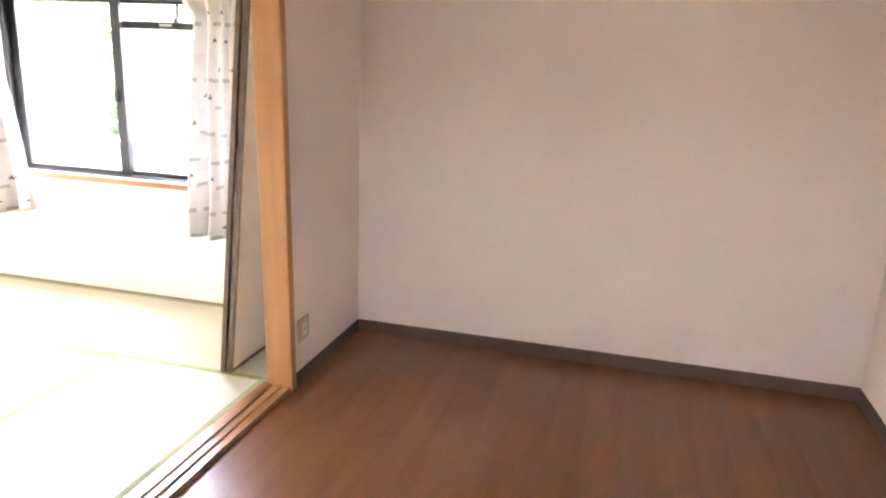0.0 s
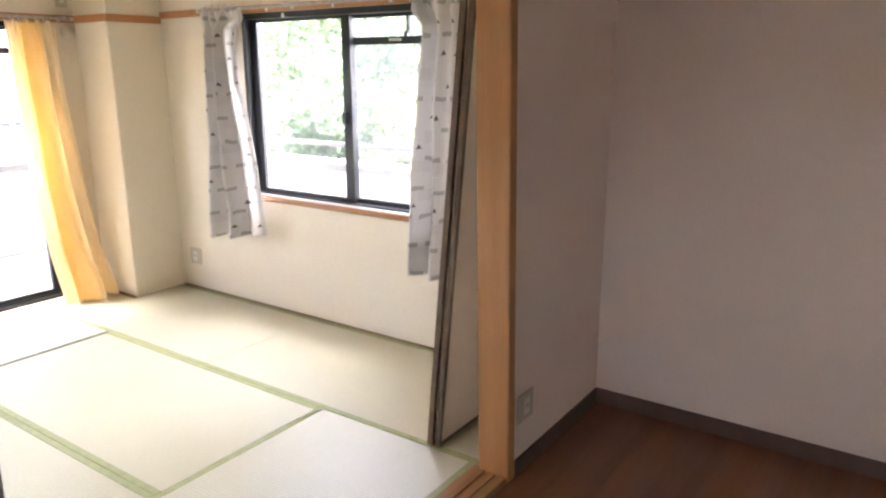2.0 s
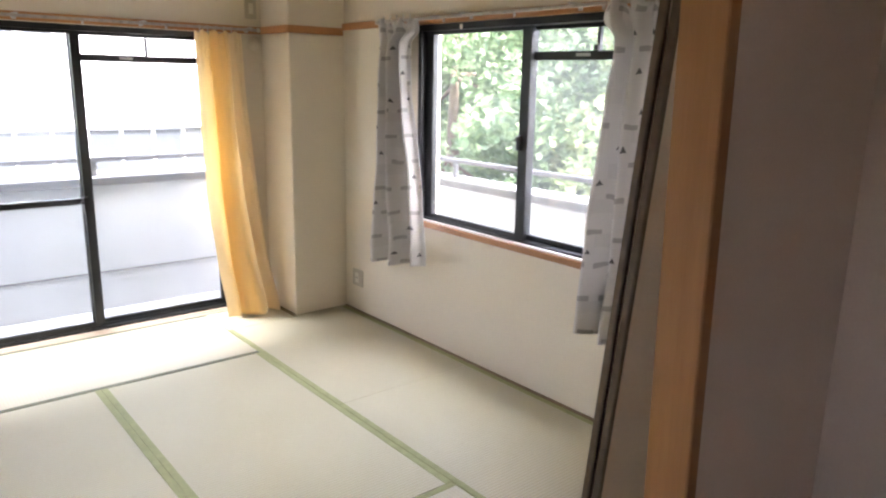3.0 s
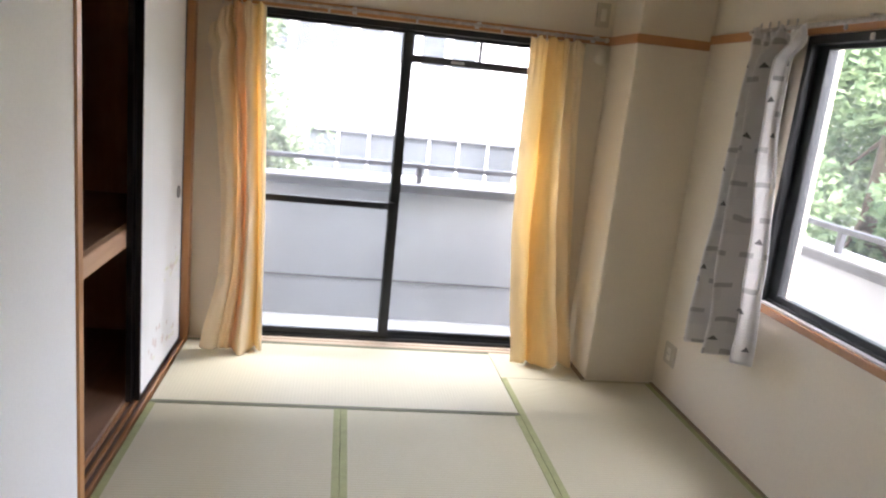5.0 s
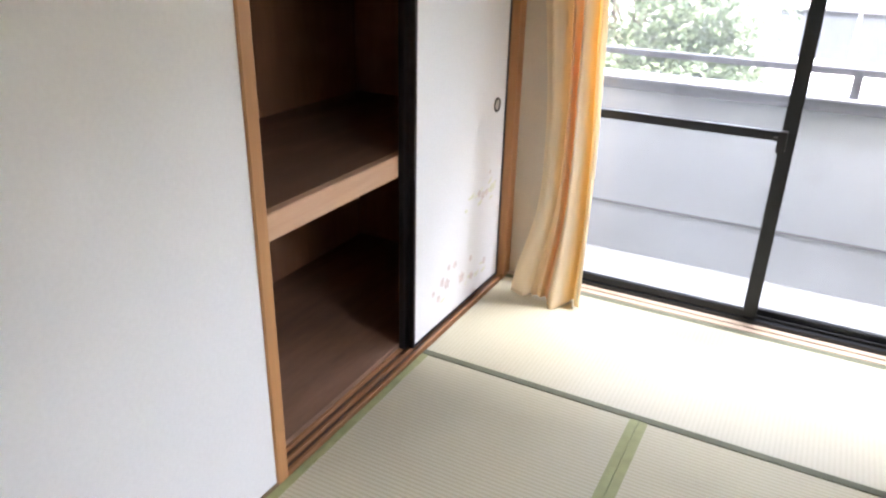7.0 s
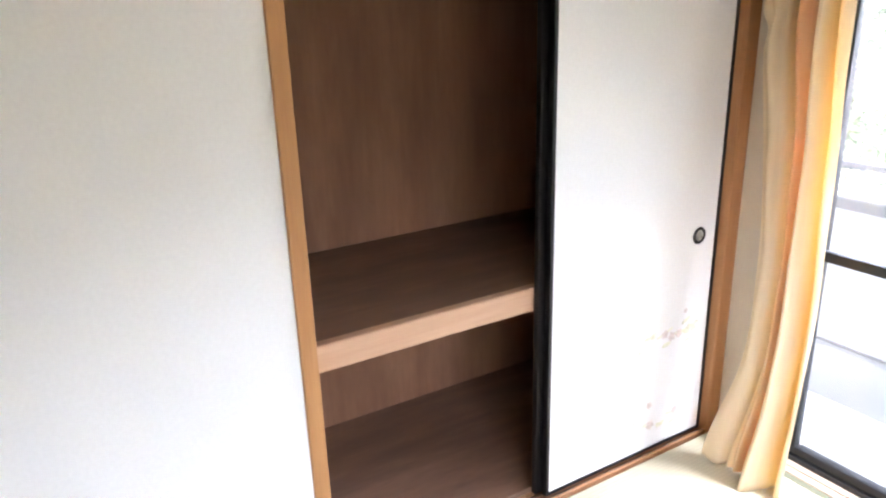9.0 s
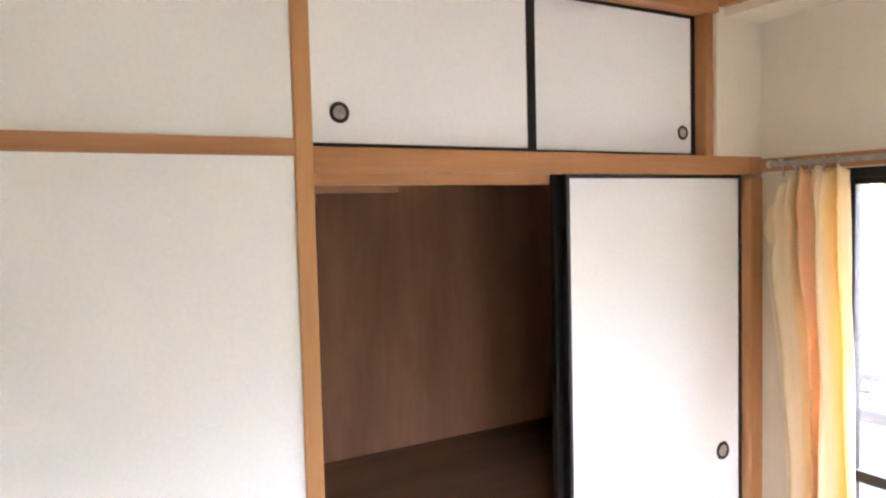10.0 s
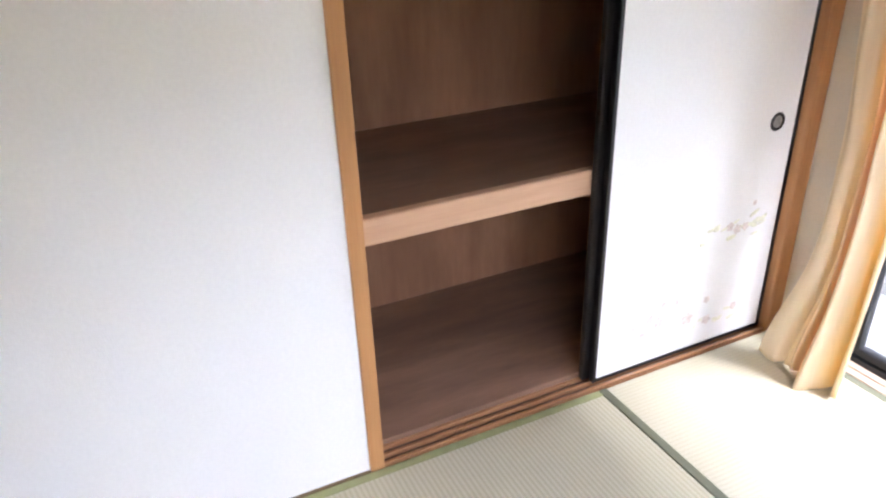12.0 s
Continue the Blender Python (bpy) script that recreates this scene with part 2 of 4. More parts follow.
M_PLY = mat_wood("brown closet plywood", (0.345, 0.175, 0.090), (0.24, 0.116, 0.060), "z", 0.6, 4.5, wear=0.35)
M_PLY_FLAT = mat_wood("worn closet board", (0.285, 0.163, 0.101), (0.175, 0.098, 0.062), "y", 0.55, 3.5, wear=0.40)
M_SILL = {a: mat_wood("sill wood " + a, (0.45, 0.235, 0.115), (0.31, 0.145, 0.066), a, 0.24, 18, 0.6) for a in "xy"}
M_MATEDGE = mat_wood("olive-brown edge strip wood", (0.235, 0.165, 0.085), (0.16, 0.11, 0.058), "y", 0.5, 18)
M_FLOORBOARD = mat_wood("brown floorboard", (0.230, 0.098, 0.043), (0.172, 0.070, 0.031), "x", 0.27, 9, 0.5, 0.06)
M_BASE = mat_plain("grey-brown vinyl baseboard", (0.135, 0.086, 0.062), 0.65, vary=0.08, spec=0.2)
M_TAT_X, M_TAT_Y = mat_tatami("rush mat long in x", "x"), mat_tatami("rush mat long in y", "y")
M_HERI = mat_plain("green mat border cloth", (0.31, 0.315, 0.14), 0.75, vary=0.1, scale=20, grain=0.4, gscale=900)
# Same green cloth, darkened in colour for how light grazes the north mat.
M_HERI_DIMMED = mat_plain("mat border cloth dimmed for grazing light", (0.14, 0.14, 0.085), 0.75, vary=0.1, scale=20, grain=0.4, gscale=900)
M_PAPER = mat_wallpaper("white sliding door paper", (0.83, 0.82, 0.80))
M_PAPER_BACK = mat_wallpaper("beige sliding door paper", (0.82, 0.69, 0.545))
M_BLACK = mat_plain("black lacquer", (0.010, 0.008, 0.008), 0.35, vary=0.2)
M_STILE = mat_plain("dark brown door edge", (0.13, 0.085, 0.05), 0.4, vary=0.2, scale=30)
M_ALU = mat_plain("dark bronze aluminium", (0.020, 0.021, 0.023), 0.38, 0.3, vary=0.15, scale=8)
M_GLASS = mat_glass("window glass")
M_SCREEN = mat_screen("insect netting")
M_STEEL = mat_plain("brushed steel", (0.55, 0.54, 0.52), 0.35, 0.9)
M_RAIL = mat_plain("aged curtain rail", (0.42, 0.38, 0.34), 0.45, 0.4, vary=0.25, scale=40)
M_PLATE = mat_plain("beige outlet plate", (0.50, 0.45, 0.35), 0.45)
M_PLATE_IN = mat_plain("ivory outlet insert", (0.70, 0.66, 0.56), 0.4)
M_DARKHOLE = mat_plain("dark slot", (0.02, 0.02, 0.02), 0.6)
M_ORANGE = mat_cloth("orange striped curtain cloth", stripes_orange, 0.50)
M_GREY = mat_cloth("grey printed curtain cloth", print_grey, 0.28)
M_PARAPET = mat_plain("pale balcony plaster", (0.365, 0.375, 0.395), 0.85, vary=0.10, scale=3, grain=0.5, gscale=60)
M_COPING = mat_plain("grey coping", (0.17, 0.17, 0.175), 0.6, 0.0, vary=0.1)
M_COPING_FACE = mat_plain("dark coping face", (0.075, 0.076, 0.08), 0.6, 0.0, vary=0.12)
M_HANDRAIL = mat_plain("dark grey handrail paint", (0.055, 0.055, 0.06), 0.5, vary=0.15)
M_BALC = mat_plain("balcony floor sheet", (0.185, 0.185, 0.18), 0.8, vary=0.12, scale=4, grain=0.4, gscale=40)
M_FACADE = mat_plain("white facade", (0.42, 0.42, 0.42), 0.85, vary=0.05, scale=0.6, grain=0.3, gscale=20)
M_OWN = mat_plain("outer wall tile", (0.60, 0.58, 0.55), 0.8, vary=0.08)
M_FARGLASS = mat_plain("far window glass", (0.042, 0.047, 0.052), 0.5, vary=0.3, scale=0.4, spec=0.1)
M_FARFRAME = mat_plain("pale far frame", (0.38, 0.385, 0.39), 0.6)
M_GROUND = mat_plain("ground", (0.22, 0.22, 0.20), 0.9, vary=0.4, scale=0.1)
M_BARK = mat_plain("bark", (0.11, 0.08, 0.055), 0.9, vary=0.3, scale=12, grain=0.8, gscale=40)
M_LEAF_A = mat_leaf("leaf green", (0.12, 0.19, 0.10), (0.22, 0.29, 0.145))
M_LEAF_B = mat_leaf("leaf yellow-green", (0.13, 0.185, 0.08), (0.23, 0.265, 0.12))
M_LEAF_C = mat_leaf("leaf deep green", (0.10, 0.14, 0.08), (0.19, 0.23, 0.13))
M_PETAL = mat_plain("faded pink print", (0.67, 0.585, 0.54), 0.8, vary=0.2, scale=60)
M_SPRIG = mat_plain("faded yellow-green print", (0.72, 0.71, 0.55), 0.8, vary=0.15, scale=60)

# ---- building helpers ----
ORG = {}


def box(bm, x0, x1, y0, y1, z0, z1, bevel=0.0):
    m = Matrix.LocRotScale(((x0 + x1) / 2, (y0 + y1) / 2, (z0 + z1) / 2), None, (x1 - x0, y1 - y0, z1 - z0))
    r = bmesh.ops.create_cube(bm, size=1, matrix=m)
    if bevel:
        edges = list({e for v in r["verts"] for e in v.link_edges})
        bmesh.ops.bevel(bm, geom=edges, offset=bevel, segments=2, affect="EDGES", clamp_overlap=True)
    return bm


def boxes(*rows, bevel=0.0):
    bm = bmesh.new()
    for r in rows:
        box(bm, *r, bevel=bevel)
    return bm


def disc(bm, c, axis, r, depth, seg=32, r2=None):
    rot = {"x": Euler((0, radians(90), 0)), "y": Euler((radians(90), 0, 0)), "z": Euler((0, 0, 0))}[axis]
    bmesh.ops.create_cone(bm, cap_ends=True, segments=seg, radius1=r, radius2=r if r2 is None else r2, depth=depth,
                          matrix=Matrix.LocRotScale(c, rot, None))
    return bm


def mesh_of(name, bm, material, smooth=False):
    me = bpy.data.meshes.new(name)
    bm.to_mesh(me)
    bm.free()
    me.materials.append(material)
    if smooth:
        for p in me.polygons:
            p.use_smooth = True
    return me


def solid(name, bm, material, label, category, kind="", group="", smooth=False):
    """A thing or piece of the setting that is one mesh, in world coordinates."""
    ob = new(name, mesh_of(name, bm, material, smooth))
    ORG[ob] = Vector((0, 0, 0))
    return tagged(ob, label, category, group, kind)


def thing(name, at, label, category, kind="", group=""):
    ob = new(name)
    ob.location = at
    ob.empty_display_size = 0.1
    ORG[ob] = Vector(at)
    return tagged(ob, label, category, group, kind)


def part(name, bm, material, parent, label="", smooth=False):
    """One mesh under a thing or part; the bmesh is in world coordinates."""
    bmesh.ops.translate(bm, verts=bm.verts, vec=-ORG[parent])
    ob = new(name, mesh_of(name, bm, material, smooth))
    ob.parent = parent
    ORG[ob] = ORG[parent]
    return tagged(ob, label)


# ---- plan (metres): x east from the closet front, y north from the partition ----
EW, NW, CEIL = 2.57, 3.40, 2.375      # east wall, north wall, ceiling of the mat room
PS = -0.155                           # partition face in the wooden-floored room
HE, HS, HW = 2.51, -2.79, -2.60       # wooden-floored room: east, south, west walls
FZ = -0.018                           # wooden floor level
DX0, DX1, DZ1 = 0.250, 1.94, 1.79      # balcony door opening
WY0, WY1, WZ0, WZ1 = 0.58, 2.235, 0.735, 1.825   # east window opening
OX0, OX1, OZ = -0.008, 1.692, 1.78     # opening between the rooms
P0, P1 = 1.72, 1.765                  # closet post
OUT = 0.16                            # outer wall thickness



def leaned(bm, x0, x1):
    """Leans all points between two x the way the door post leans out of plumb."""
    for v in bm.verts:
        if x0 <= v.co.x <= x1:
            v.co.x -= 0.020 + 0.031 * v.co.z
    return bm


# ---- walls, floors, ceilings ----
solid("wall_north", boxes((-0.9, DX0, NW, NW + OUT, -0.3, 2.7), (DX1, EW + OUT, NW, NW + OUT, -0.3, 2.7),
                          (DX0, DX1, NW, NW + OUT, DZ1, 2.7), (DX0, DX1, NW + 0.03, NW + OUT, -0.3, 0.0)),
      M_WALL, "cream wallpapered wall around the balcony door", "wall", "structure")
solid("wall_east", boxes((EW, EW + OUT, 0.02, WY0, -0.3, 2.7), (EW, EW + OUT, WY1, NW, -0.3, 2.7),
                         (EW, EW + OUT, WY0, WY1, -0.3, WZ0), (EW, EW + OUT, WY0, WY1, WZ1, 2.7)),
      M_WALL, "cream wallpapered wall with the wide window", "wall", "structure")
solid("wall_column", boxes((2.18, EW, 3.022, NW, -0.05, CEIL), bevel=0.004),
      M_WALL, "cream wallpapered square column in the corner", "column", "structure")
solid("wall_west", boxes((-0.09, 0.0, -0.03, P0, -0.05, CEIL)),
      M_WALL_WHITE, "white wallpapered wall beside the closet", "wall", "structure")
solid("wall_closet_return", boxes((-0.09, 0.0, 3.174, NW, 1.845, CEIL)),
      M_WALL, "narrow cream wall strip beside the upper cupboard", "wall", "structure")
solid("wall_partition", leaned(boxes((1.738, 2.75, -0.105, -0.03, FZ - 0.05, 2.6), (HW - 0.1, OX0 - 0.045, -0.105, -0.03, FZ - 0.05, 2.6),
                                     (OX0 - 0.045, 1.60, -0.105, -0.03, OZ + 0.045, 2.6)), 1.73, 1.75),
      M_WALL, "thin partition wall between the two rooms", "wall", "structure")
solid("wall_hall_north", leaned(boxes((1.722, HE, PS, -0.105, FZ, 2.42), (HW, OX0 - 0.04, PS, -0.105, FZ, 2.42),
                                      (OX0 - 0.04, 1.60, PS, -0.105, OZ + 0.045, 2.42)), 1.71, 1.73),
      M_WALL_HALL, "pale wallpaper on the wooden-floored room's partition", "wall", "structure")
solid("wall_hall_east", boxes((HE, HE + 0.24, HS - 0.1, -0.105, FZ - 0.05, 2.6)),
      M_WALL_HALL, "pale pinkish wallpapered blank wall", "wall", "structure")
solid("wall_hall_south", boxes((HW, HE, HS - 0.1, HS, FZ - 0.05, 2.6)),
      M_WALL_HALL, "pale wallpapered blank wall", "wall", "structure")
# Opening for the added window behind the viewpoint.
HY0, HY1, HZ0, HZ1 = -2.2, -1.28, 1.25, 1.95
solid("wall_hall_west", boxes((HW - 0.1, HW, HS - 0.1, HY0, FZ - 0.05, 2.6), (HW - 0.1, HW, HY1, -0.105, FZ - 0.05, 2.6),
                              (HW - 0.1, HW, HY0, HY1, FZ - 0.05, HZ0), (HW - 0.1, HW, HY0, HY1, HZ1, 2.6)),
      M_WALL_HALL, "pale wallpapered blank wall", "wall", "structure")
solid("ceiling_hall", boxes((HW - 0.1, HE + 0.24, HS - 0.1, PS, 2.42, 2.6)),
      M_CEIL_HALL, "plain white ceiling", "ceiling", "structure")

bm = bmesh.new()
edges_x = [0.0] + [0.24 + 0.45 * i for i in range(6)]
edges_x[-1] = EW
for a, b in zip(edges_x[:-1], edges_x[1:]):
    box(bm, a + 0.0015, b - 0.0015, -0.03, 3.182, CEIL, CEIL + 0.02, 0.002)
box(bm, -0.9, EW + OUT, -0.03, NW + OUT, CEIL + 0.022, 2.7)
solid("ceiling", bm, M_CEIL, "yellowish boarded ceiling with narrow seams", "ceiling", "structure")
solid("ceiling_soffit", boxes((0.0, EW, 3.212, NW, 2.305, CEIL + 0.02)),
      M_WALL, "cream papered soffit above the balcony door", "ceiling", "structure")
solid("roof", boxes((HW - 0.15, EW + OUT + 0.05, -9, NW + OUT + 0.05, 2.702, 3.2)), M_OWN, "flat roof slab of the apartment", "roof", "structure")

# closing outer shell of the storey
solid("outer_wall", boxes((-1.0, -0.9, -0.03, NW + OUT, -0.3, 2.7), (-0.9, EW + OUT, -0.029, 0.018, -0.34, -0.08),
                          (-8, EW + OUT, NW + 0.02, NW + OUT, -7, -0.32), (EW, EW + OUT, -9, NW + 0.02, -7, -0.32),
                          (HW - 0.1, -1.0, NW + 0.02, NW + OUT, -0.31, 2.7)),
      M_OWN, "plain outer wall of the apartment house", "wall", "structure")

solid("floor_base", boxes((-0.9, EW, -0.155, NW + OUT, -0.30, -0.056)), M_PLY_FLAT, "board floor under the mats", "floor", "structure")

# ---- trim of the mat room ----
def trim(rows, material, label, name="trim", bevel=0.002):
    for r in rows:
        solid(name, boxes(r, bevel=bevel), material, label, "trim", "structure")


ZN0, ZN1 = 1.793, 1.838
trim([(0.0, 2.18, NW - 0.016, NW, ZN0, ZN1), (2.164, EW - 0.016, 3.006, 3.022, ZN0, ZN1)], M_TRIM["x"],
     "thin reddish-brown wooden picture rail")
trim([(2.164, 2.18, 3.022, NW - 0.016, ZN0, ZN1), (EW - 0.016, EW, 0.02, 3.022, 1.826, 1.868),
      (0.0, 0.014, -0.03, P0, 1.822, 1.862)], M_TRIM["y"], "thin reddish-brown wooden picture rail")
trim([(0.0, EW, 3.180, 3.212, 2.335, CEIL + 0.012)], M_TRIM["x"], "reddish-brown wooden ceiling moulding")
trim([(EW - 0.03, EW, -0.03, 3.180, 2.335, CEIL), (0.0, 0.03, -0.03, P0, 2.335, CEIL)], M_TRIM["y"],
     "reddish-brown wooden ceiling moulding")
trim([(EW - 0.022, EW, 0.02, 3.02, -0.05, 0.006), (2.158, 2.18, 3.022, NW - 0.045, -0.05, 0.006),
      (0.0, 0.010, -0.02, P0, -0.05, 0.006)], M_MATEDGE, "brown wooden strip along the mat edge")
trim([(2.158, EW, 3.002, 3.022, -0.05, 0.003)], mat_plain("straw strip", (0.40, 0.35, 0.23), 0.6), "straw-coloured strip along the column foot")

# posts
trim([(-0.075, 0.008, P0, P1, -0.05, CEIL)], M_POST, "honey-coloured square wooden closet post", "post", 0.003)
trim([(-0.085, 0.008, 3.335, NW, -0.05, 1.775)], M_TRIM["z"], "brown wooden post between closet and window wall", "post", 0.003)
trim([(-0.085, -0.012, 3.138, 3.174, 1.846, 2.315)], M_TRIM["z"], "brown wooden post beside the upper cupboard", "post", 0.003)
solid("post", leaned(boxes((OX1, 1.742, PS - 0.004, -0.028, FZ, 2.40), bevel=0.003), 1.6, 1.8), M_POST, "honey-coloured wooden door post, slightly out of plumb", "trim", "structure")
# Wallpapered wall end; its shade is put into the taupe colour.
trim([(OX0 - 0.045, OX0, PS - 0.008, -0.02, FZ, 2.40)], mat_plain("taupe wall end with shade in it", (0.40, 0.31, 0.26), 0.5), "wall end at the opening, darkened to taupe for shade", "post", 0.003)
# lintel over the opening between the rooms
trim([(OX0, OX1, PS - 0.002, -0.112, OZ, OZ + 0.045), (OX0, OX1, -0.095, -0.070, OZ, OZ + 0.045),
      (OX0, OX1, -0.052, -0.02, OZ, OZ + 0.045), (OX0, OX1, -0.15, -0.025, OZ + 0.012, OZ + 0.043)], M_TRIM["x"],
     "grooved wooden head rail of the sliding doors", "lintel")

# ---- closet front: head rail, sill, upper rail ----
trim([(-0.020, 0.006, P1, 3.335, 1.785, 1.846), (-0.055, -0.045, P1, 3.335, 1.785, 1.842),
      (-0.115, -0.078, P1, 3.40, 1.757, 1.842), (-0.078, -0.020, P1, 3.335, 1.815, 1.842)], M_TRIM["y"],
     "grooved brown wooden head rail over the closet", "lintel")
trim([(-0.016, 0.006, 3.335, NW - 0.002, 1.785, 1.846)], M_TRIM["y"], "brown wooden head rail end", "lintel")
trim([(-0.085, 0.006, P1, 3.180, 2.315, CEIL - 0.001)], M_TRIM["y"], "wide brown wooden rail over the upper cupboard", "lintel")
trim([(-0.012, 0.0, P1, 3.335, -0.05, 0.006), (-0.047, -0.037, P1, 3.335, -0.05, 0.004), (-0.082, -0.072, P1, 3.335, -0.05, 0.004)],
     M_SILL["y"], "grooved brown wooden closet sill", "closet_sill", 0.001)
# Groove floors coloured darker than the ridges for the shade in them.
trim([(-0.0365, -0.0125, P1, 3.335, -0.05, -0.012), (-0.0715, -0.0475, P1, 3.335, -0.05, -0.012)],
     mat_wood("groove wood with shade in its colour", (0.15, 0.072, 0.036), (0.10, 0.048, 0.026), "y", 0.45, 18), "closet sill grooves, recess shade put into their colour", "closet_sill_groove", 0.0)

# ---- closet interior ----
CB, CF = -0.84, 0.022
closet = thing("closet", (-0.4, 2.55, 0), "deep brown plywood closet with a middle shelf, empty", "closet")
part("back_panel", boxes((CB - 0.02, CB, 1.70, 3.40, -0.05, 1.86)), M_PLY, closet)
part("side_panel", boxes((CB, -0.0755, 1.70, 1.722, -0.05, 1.86)), M_PLY, closet)
part("side_panel", boxes((CB, -0.0855, 3.378, 3.40, -0.05, 1.86)), M_PLY, closet)
part("top_panel", boxes((CB, -0.116, 1.722, 3.378, 1.80, 1.86)), M_PLY_FLAT, closet)
part("floor_board", boxes((CB, -0.083, 1.722, 3.378, -0.05, CF), bevel=0.001), M_PLY_FLAT, closet)
part("shelf_board", boxes((CB, -0.122, 1.722, 3.378, 0.748, 0.773)), M_PLY_FLAT, closet)
part("shelf_rail", boxes((-0.12, -0.084, 1.722, 3.378, 0.695, 0.775), bevel=0.003), M_SHELF_EDGE, closet, "pale wooden shelf edge")
part("shelf_batten", boxes((CB, CB + 0.03, 1.723, 3.377, 0.712, 0.747), bevel=0.002), M_PLY, closet)
part("ceiling_batten", boxes((-0.160, -0.117, 1.80, 2.05, 1.740, 1.80), bevel=0.002), M_PLY, closet)

cupboard = thing("upper_cupboard", (-0.4, 2.5, 1.84), "upper closet cupboard box behind small sliding doors", "cupboard")
part("back_panel", boxes((CB - 0.02, CB, 1.70, 3.20, 1.862, 2.36)), M_PLY, cupboard)
part("floor_board", boxes((CB, -0.116, 1.70, 3.20, 1.862, 1.875)), M_PLY_FLAT, cupboard)
part("side_panel", boxes((CB, -0.087, 1.70, 1.72, 1.876, 2.36)), M_PLY, cupboard)
part("side_panel", boxes((CB, -0.087, 3.18, 3.20, 1.876, 2.36)), M_PLY, cupboard)


def flower(bm, y, z, r, x):
    for k in range(5):
        a = math.tau * k / 5 + y * 9
        c = Matrix.LocRotScale((x, y + 0.55 * r * math.cos(a), z + 0.55 * r * math.sin(a)), Euler((a, 0, 0)), (0.0006, r * 0.52, r * 0.40))
        bmesh.ops.create_icosphere(bm, subdivisions=2, radius=1, matrix=c)


def fusuma(name, x, y0, y1, z0, z1, label, edge=0.014, left=None, right=None, pull_at=None, group=""):
    """A papered sliding door in a plane of constant x, with lacquered frame and round pull."""
    ob = thing(name, (x, (y0 + y1) / 2, z0), label, "sliding door", group=group)
    l, r = left or edge, right or edge
    part("panel", boxes((x - 0.016, x, y0 + l, y1 - r, z0 + edge, z1 - edge)), M_PAPER, ob)
    part("stile", boxes((x - 0.020, x + 0.004, y0, y0 + l, z0, z1), bevel=0.002), M_BLACK, ob, "black lacquered stile")
    part("stile", boxes((x - 0.020, x + 0.004, y1 - r, y1, z0, z1), bevel=0.002), M_BLACK, ob, "black lacquered stile")
    part("rail", boxes((x - 0.020, x + 0.003, y0 + l, y1 - r, z0, z0 + edge), bevel=0.002), M_BLACK, ob, "black lacquered rail")
    part("rail", boxes((x - 0.020, x + 0.003, y0 + l, y1 - r, z1 - edge, z1), bevel=0.002), M_BLACK, ob, "black lacquered rail")
    if pull_at:
        py, pz, rad = pull_at
        b2 = bmesh.new()
        segs, prof = 36, [(rad * 0.62, 0.0012), (rad * 0.72, 0.0045), (rad * 0.92, 0.0045), (rad, 0.0008)]
        rings = [[b2.verts.new((x + h, py + q * math.cos(math.tau * k / segs), pz + q * math.sin(math.tau * k / segs))) for k in range(segs)]
                 for q, h in prof]
        for ra, rb in zip(rings[:-1], rings[1:]):
            for k in range(segs):
                b2.faces.new((ra[k], ra[(k + 1) % segs], rb[(k + 1) % segs], rb[k]))
        pl = part("pull", b2, M_PULL_RING, ob, "round dark metal finger pull", True)
        part("cup", disc(bmesh.new(), (x + 0.0008, py, pz), "x", rad * 0.66, 0.0022), M_PULL_CUP, pl, "worn grey metal cup")
    return ob


M_PULL_RING = mat_plain("dark pull ring", (0.035, 0.03, 0.028), 0.35, 0.6)
M_PULL_CUP = mat_plain("grey pull cup", (0.46, 0.44, 0.41), 0.4, 0.7, vary=0.3, scale=60)

front = fusuma("closet_door", -0.032, 2.552, 3.335, 0.002, 1.787, "white papered sliding closet door with faded flower print",
               pull_at=(3.237, 0.828, 0.032), group="closet doors")
b3 = bmesh.new()
for dy, dz, rr in [(2.784, 0.191, 0.020), (2.824, 0.168, 0.024), (2.958, 0.143, 0.026), (3.052, 0.112, 0.020), (2.891, 0.228, 0.017),
                   (2.754, 0.13, 0.017), (2.84, 0.235, 0.014), (3.04, 0.20, 0.015), (3.18, 0.135, 0.017), (2.71, 0.17, 0.013),
                   (3.10, 0.475, 0.017), (3.135, 0.458, 0.019), (3.172, 0.462, 0.017), (3.20, 0.545, 0.010)]:
    flower(b3, dy, dz, rr, -0.0314)
part("flower_print", b3, M_PETAL, front, "faded pinkish flower print", True)
b3 = bmesh.new()
for k in range(26):
    dy, dz = (random.uniform(2.98, 3.28), random.gauss(0.478, 0.022)) if k < 16 else (random.uniform(2.72, 3.2), random.gauss(0.11, 0.02))
    bmesh.ops.create_icosphere(b3, subdivisions=2, radius=1, matrix=Matrix.LocRotScale((-0.0315, dy, dz), Euler((random.uniform(-0.5, 0.6), 0, 0)),
                               (0.0004, random.uniform(0.010, 0.026), random.uniform(0.004, 0.009))))
part("leaf_print", b3, M_SPRIG, front, "faded yellow-green leaf print", True)
fusuma("closet_door", -0.062, 2.530, 3.29, 0.002, 1.798, "white papered sliding closet door pushed behind the other", left=0.050, group="closet doors")
fusuma("cupboard_door", -0.030, 1.7655, 2.445, 1.848, 2.313, "small white papered sliding cupboard door", edge=0.010, left=0.003, right=0.030,
       pull_at=(1.848, 1.932, 0.026), group="cupboard doors")
fusuma("cupboard_door", -0.062, 2.425, 3.1375, 1.848, 2.313, "small white papered sliding cupboard door with black frame", edge=0.010, left=0.04,
       right=0.018, pull_at=(3.080, 1.926, 0.024), group="cupboard doors")

